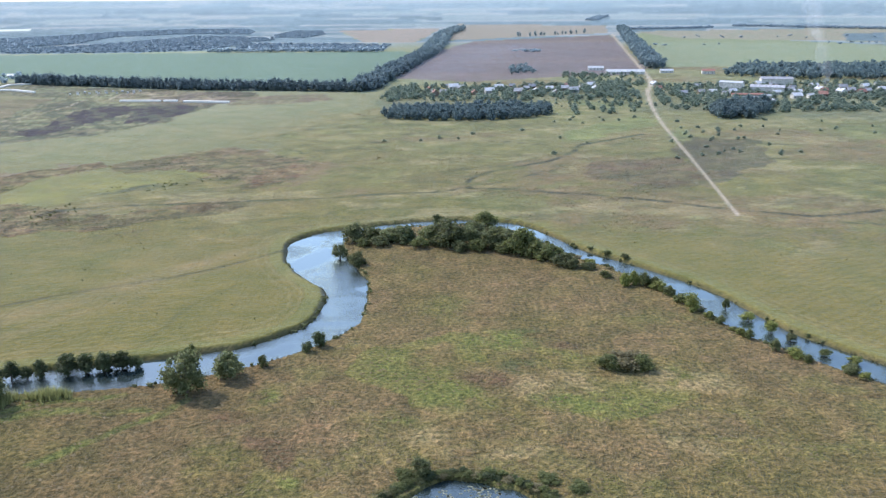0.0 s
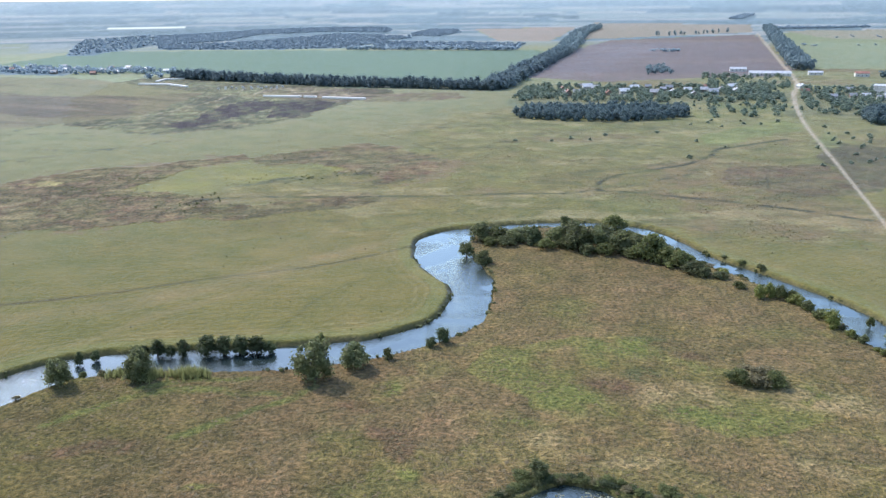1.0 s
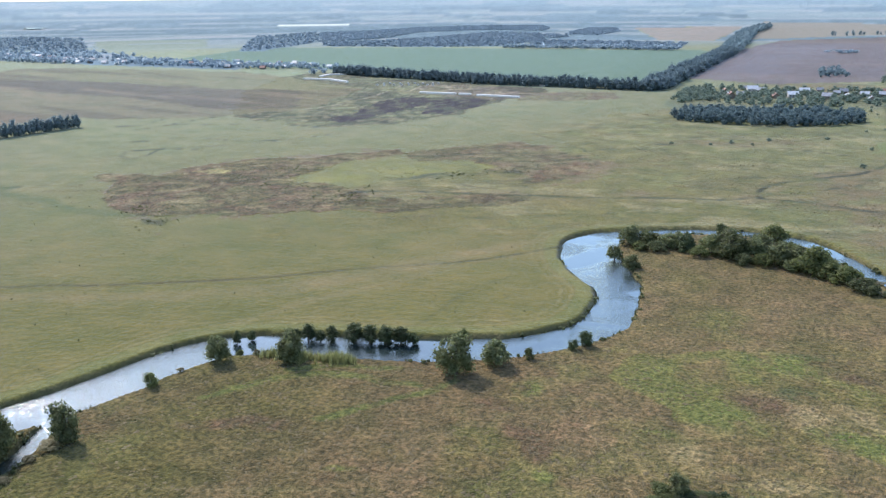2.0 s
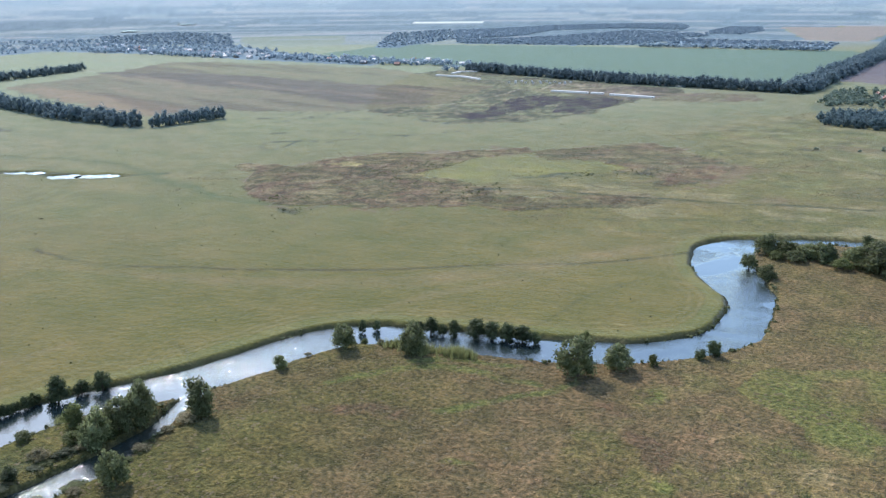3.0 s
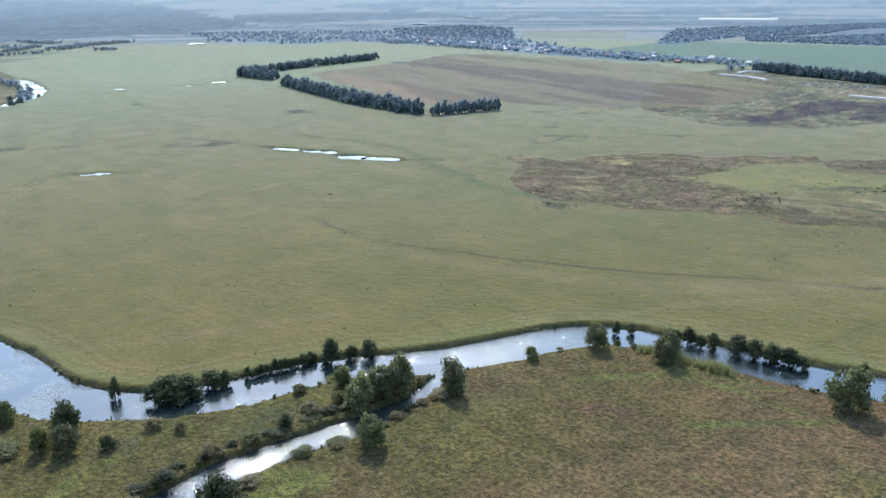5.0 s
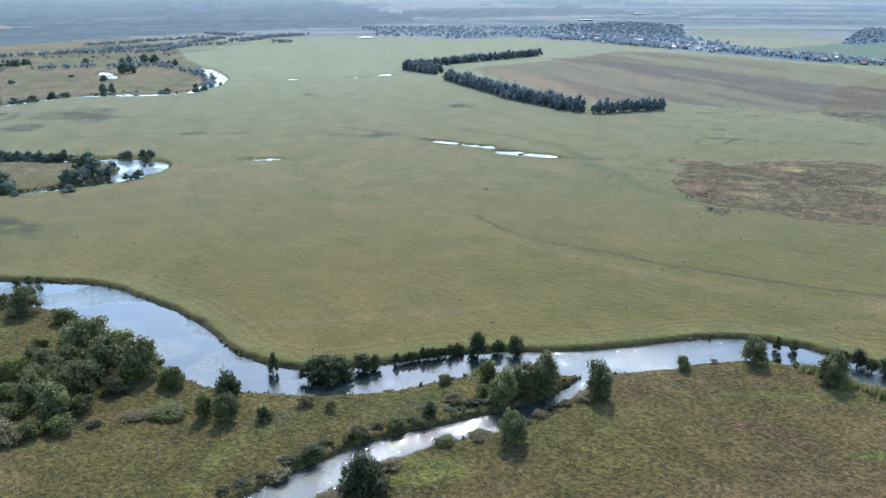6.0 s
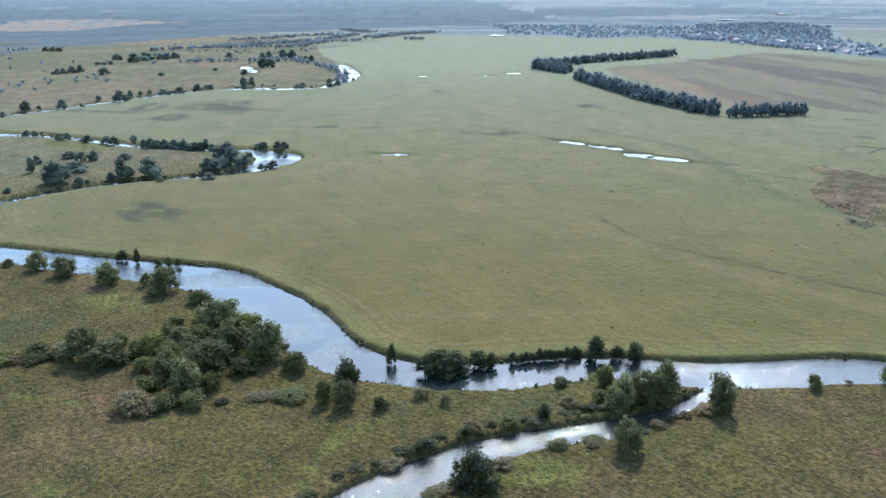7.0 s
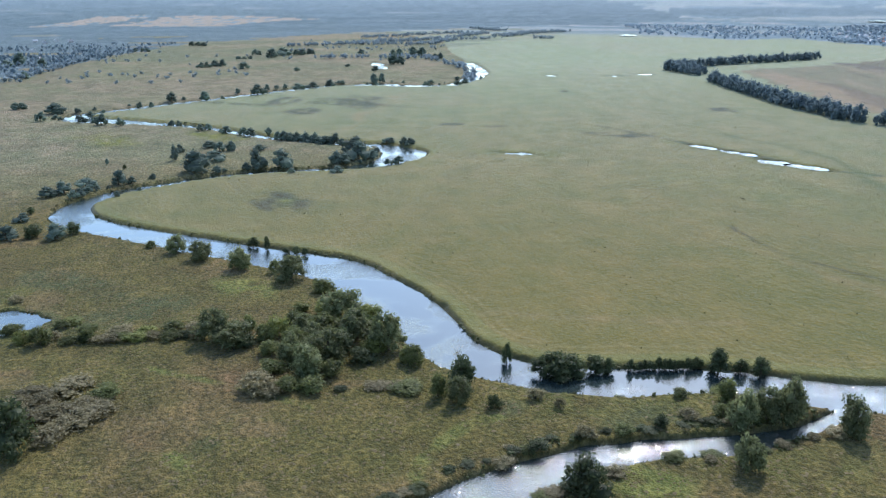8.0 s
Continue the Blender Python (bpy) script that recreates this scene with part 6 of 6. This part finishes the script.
BRICK = plain("brick_chimney", (0.25, 0.13, 0.1), (0.36, 0.2, 0.15), 2.0)
CONCRETE = plain("pale_concrete", (0.72, 0.7, 0.65), (0.86, 0.84, 0.8), 0.5)


def box(x0, x1, y0, y1, z0, z1):
    v = np.array([(x, y, z) for z in (z0, z1) for x, y in ((x0, y0), (x1, y0), (x1, y1), (x0, y1))], float)
    return v, np.array([(0, 2, 1), (0, 3, 2), (4, 5, 6), (4, 6, 7), (0, 1, 5), (0, 5, 4), (1, 2, 6), (1, 6, 5), (2, 3, 7), (2, 7, 6), (3, 0, 4), (3, 4, 7)])


def gable(length, width, eaves, ridge):
    """Walls of a house with gables at both ends."""
    a, b = length / 2, width / 2
    v = np.array([(-a, -b, -0.3), (a, -b, -0.3), (a, b, -0.3), (-a, b, -0.3), (-a, -b, eaves), (a, -b, eaves), (a, b, eaves), (-a, b, eaves), (-a, 0, ridge), (a, 0, ridge)])
    return v, np.array([(0, 1, 5), (0, 5, 4), (2, 3, 7), (2, 7, 6), (1, 2, 6), (1, 6, 5), (5, 6, 9), (3, 0, 4), (3, 4, 7), (7, 4, 8)])


def roof(length, width, eaves, ridge, over=0.5, thick=0.2):
    """Two roof slabs with overhang."""
    a, b = length / 2 + over, width / 2 + over
    drop = eaves - (ridge - eaves) * over / (width / 2)
    out = []
    for s in (-1, 1):
        v = np.array([(-a, s * b, drop + 0.06), (a, s * b, drop + 0.06), (a, 0, ridge + 0.06), (-a, 0, ridge + 0.06)], float)
        v = np.concatenate([v, v + (0, 0, thick)])
        out.append((v, np.array([(0, 1, 2), (0, 2, 3), (4, 6, 5), (4, 7, 6), (0, 5, 1), (0, 4, 5), (1, 6, 2), (1, 5, 6), (0, 3, 7), (0, 7, 4)])))
    return joined(out)


def house_model(name, length, width, eaves, ridge, wall_mat, roof_mat, label, category, windows=3, chimney=True):
    thing = tagged(new(name), label, category)
    part("wall", mesh_tris("wall", *gable(length, width, eaves, ridge), wall_mat, False), thing)
    cover = part("roof", mesh_tris("roof", *roof(length, width, eaves, ridge), roof_mat, False), thing)
    if chimney:
        part("chimney", mesh_tris("chimney", *box(-0.35, 0.35, width * 0.18, width * 0.18 + 0.6, ridge - 1, ridge + 0.9), BRICK, False), cover, "brick chimney")
    pane = mesh_tris("window", *box(-0.5, 0.5, -0.05, 0.05, 0, 1.2), PANE, False)
    for side in (-1, 1):
        for k in range(windows):
            w = part("window", pane, thing, "dark glazed window")
            w.matrix_basis = pose((k + 0.5 - windows / 2) * length / (windows + 0.4), side * (width / 2 + 0.03), 0.9)
    return thing


HOUSES = [
    house_model("house", 9, 7.5, 3, 5.6, PLASTER, SLATE, "whitewashed village house with a grey sheet roof", "house"),
    house_model("house", 8, 7, 2.8, 5.4, TIMBER, SLATE, "weathered timber village house with a grey roof", "house"),
    house_model("house", 9, 7, 3, 5.8, TIMBER, RUST, "timber village house with a rusty red roof", "house"),
    house_model("house", 10, 8, 3, 5.6, PLASTER, ZINC, "white village house with a pale metal roof", "house"),
]
STREET = [
    (12, 908, 3), (48, 865, 3), (60, 904, 3), (77, 857, 1), (96, 867, 3), (112, 888, 3), (133, 864, 0), (146, 891, 0), (128, 887, 1), (1, 863, 0), (-7, 842, 2), (231, 927, 3), (223, 880, 2), (268, 843, 3), (276, 827, 0),
    (333, 798, 3), (363, 810, 2), (412, 876, 0), (405, 843, 1), (440, 886, 3), (464, 908, 0), (441, 852, 3), (257, 844, 1), (299, 782, 3), (294, 755, 3), (237, 835, 0), (357, 869, 0), (391, 896, 3),
]
FAR_STREET = [
    (-711, 1115, 3), (-627, 1119, 3), (-597, 1126, 3), (-556, 1104, 3), (-837, 1119, 3), (-844, 1148, 0), (-767, 1105, 0), (-739, 1110, 3), (-1177, 1107, 3), (-1083, 1131, 0), (-1030, 1107, 3), (-979, 1106, 1),
    (-1676, 1300, 3), (-1546, 1309, 0), (-1621, 1394, 3), (-1461, 1298, 3), (-1533, 1377, 0), (-1268, 1179, 3), (-1249, 1212, 3), (-1084, 1138, 3), (-1080, 1179, 0), (-1021, 1136, 3), (-1017, 1157, 0), (-971, 1165, 3),
    (-1653, 1270, 0), (-1403, 1202, 3), (-1466, 1289, 3), (-1395, 1246, 0), (-1330, 1205, 3), (-1611, -273, 3), (-1559, -250, 0), (-1620, -241, 3), (-1583, -213, 0), (-1202, -202, 1), (-1372, -237, 3),
    (-942, 1096, 0), (-908, 1085, 3), (-875, 1109, 2), (-637, 1057, 2), (-699, 1065, 1), (-805, 1176, 0), (-796, 1115, 2), (-698, 1125, 0), (-663, 1150, 2),
]
rng = random.Random(5)
for _ in range(46):
    f = rng.random()
    FAR_STREET.append((-1460 + 860 * f + rng.uniform(-20, 20), 1250 - 130 * min(1, 2.2 * f) - 30 * max(0, f - 0.7) + rng.uniform(-35, 60), rng.choice((0, 0, 1, 2, 3))))
# sheds and cottages filling the lanes
STREET += [(rng.uniform(-20, 165), rng.uniform(845, 925), rng.choice((0, 1, 1, 2, 3))) for _ in range(14)] + [(rng.uniform(245, 520), rng.uniform(795, 925), rng.choice((0, 1, 2, 3, 3))) for _ in range(20)]
placed = set()
for street, group in ((STREET, "houses of the village"), (FAR_STREET, "houses of the distant village")):
    for x, y, k in street:
        m = pose(x, y, 0.15, 0, 0, rng.choice((8, 12, 98, -6)) + rng.uniform(-8, 8))
        if k in placed:
            thing = tagged(copy_thing(HOUSES[k], m), group=group)
            thing.scale = (rng.uniform(0.7, 0.95),) * 3
        else:
            placed.add(k)
            HOUSES[k].matrix_basis = m
            tagged(HOUSES[k], group=group)


def long_building(name, p, q, width, eaves, ridge, wall_mat, roof_mat, label, windows):
    """A long low building from end p to end q."""
    length = math.hypot(q[0] - p[0], q[1] - p[1])
    thing = house_model(name, length, width, eaves, ridge, wall_mat, roof_mat, label, "building", windows, False)
    thing.matrix_basis = pose((p[0] + q[0]) / 2, (p[1] + q[1]) / 2, 0.1, 0, 0, math.degrees(math.atan2(q[1] - p[1], q[0] - p[0])))
    return thing


long_building("cowshed", (208, 1085), (255, 1081), 12, 3.2, 5.5, PLASTER, ZINC, "long white cowshed with a pale metal roof", 9)
long_building("cowshed", (196, 1150), (216, 1148), 10, 3, 5, PLASTER, ZINC, "white cowshed at the edge of a ploughed field", 4)
long_building("shed", (279, 1096), (295, 1094), 9, 3, 4.6, PLASTER, ZINC, "pale farm shed beside the road", 3)
long_building("workshop", (290, 888), (309, 875), 11, 7.5, 8.6, PLASTER, ZINC, "two-storey white workshop building", 5)
long_building("factory", (311, 858), (340, 845), 14, 5.5, 7.2, PLASTER, SLATE, "large pale factory hall with a grey roof", 8)
long_building("factory", (345, 925), (377, 920), 14, 7, 9, PLASTER, SLATE, "tall factory hall with a blue-grey roof", 8)
long_building("shed", (277, 812), (305, 808), 6, 2.6, 3.6, TIMBER, RUST, "long low shed with a rusty roof", 7)
long_building("shed", (280, 790), (305, 787), 5, 2.4, 3.2, TIMBER, SLATE, "long low shed with a grey roof", 7)
long_building("barn", (326, 1074), (341, 1072), 9, 4, 6, PLASTER, RUST, "barn with a faded red roof", 3)


def slab_wall(points, height=1.5, thick=4.0):
    """A long low wall of pale concrete slabs with open joints."""
    pieces = []
    for (ax, ay), (bx, by) in zip(points[:-1], points[1:]):
        length = math.hypot(bx - ax, by - ay)
        n = max(1, int(length / 6))
        turn = math.atan2(by - ay, bx - ax)
        c, s = math.cos(turn), math.sin(turn)
        for k in range(n):
            v, t = box(k * length / n + 0.05, (k + 1) * length / n - 0.05, -thick / 2, thick / 2, -0.3, height)
            pieces.append((np.stack([ax + v[:, 0] * c - v[:, 1] * s, ay + v[:, 0] * s + v[:, 1] * c, v[:, 2]], 1), t))
    return tagged(new("slab_wall", mesh_tris("slab_wall", *joined(pieces), CONCRETE, False)), "long low wall of pale concrete slabs on waste land", "wall")


for points in ([(-309, 814), (-269, 811)], [(-266, 811), (-253, 810)], [(-245, 805), (-200, 797)], [(-244, 926), (-196, 912)], [(-505, 931), (-468, 928), (-433, 904)], [(-498, 962), (-501, 990), (-481, 1002)], [(-450, 996), (-418, 985)]):
    slab_wall(points)

crate = tagged(new("beehive"), "small white box hive standing on waste ground", "beehive", "rows of hives")
part("body", mesh_tris("body", *box(-1.1, 1.1, -0.9, 0.9, 0, 1.3), PLASTER, False), crate)
part("lid", mesh_tris("lid", *box(-1.25, 1.25, -1.05, 1.05, 1.3, 1.5), ZINC, False), crate)
crate.matrix_basis = pose(-384, 878, 0.05, 0, 0, 10)
for k in range(1, 16):
    copy_thing(crate, pose(-384 + 9 * (k % 8) + rng.uniform(-2, 2), 878 + 18 * (k // 8) + 2 * (k % 8) + rng.uniform(-2, 2), 0.05, 0, 0, rng.uniform(0, 40)))


# ---- smoke of a garden fire behind the village ----
def smoke_material():
    m, tree, b = material("wood_smoke", 1.0, 0.0, 0.0)
    b.inputs["Base Color"].default_value = (0.95, 0.96, 0.98, 1)
    clear = tree.nodes.new("ShaderNodeBsdfTransparent")
    through_light = tree.nodes.new("ShaderNodeBsdfTranslucent")
    through_light.inputs["Color"].default_value = (0.95, 0.96, 0.98, 1)
    body = node(tree, "ShaderNodeMixShader", Fac=0.5)
    tree.links.new(b.outputs[0], body.inputs[1])
    tree.links.new(through_light.outputs[0], body.inputs[2])
    mix = tree.nodes.new("ShaderNodeMixShader")
    thin, n = noise_mix(tree, (0.0, 0.0, 0.0), (0.065, 0.065, 0.065), 0.12, 3.0, spread=(0.3, 0.75))
    tree.links.new(thin, mix.inputs[0])
    tree.links.new(clear.outputs[0], mix.inputs[1])
    tree.links.new(body.outputs[0], mix.inputs[2])
    tree.links.new(mix.outputs[0], tree.nodes["Material Output"].inputs["Surface"])
    return m


def smoke_plume(x, y, height, lean):
    """Thin smoke: many faint uneven puffs that widen as they rise."""
    own = np.random.default_rng(41)
    puffs = []
    for k in range(17):
        f = k / 16
        r = 2.4 + 7.5 * f
        at = np.array((x + lean * height * f**1.4 + own.normal() * r * 0.3, y + own.normal() * r * 0.3, 2 + height * f**1.2))
        puffs.append(lump(own, at, np.array((1, 1, 1.5)) * r * (0.7 + 0.5 * own.random()), BALL, 0.25))
    ob = new("smoke_plume", mesh_tris("smoke_plume", *joined(puffs), smoke_material()))
    ob.visible_shadow = False
    return tagged(ob, "thin white smoke rising from a garden fire", "smoke", kind="stuff")


smoke_plume(408, 905, 95, -0.28)
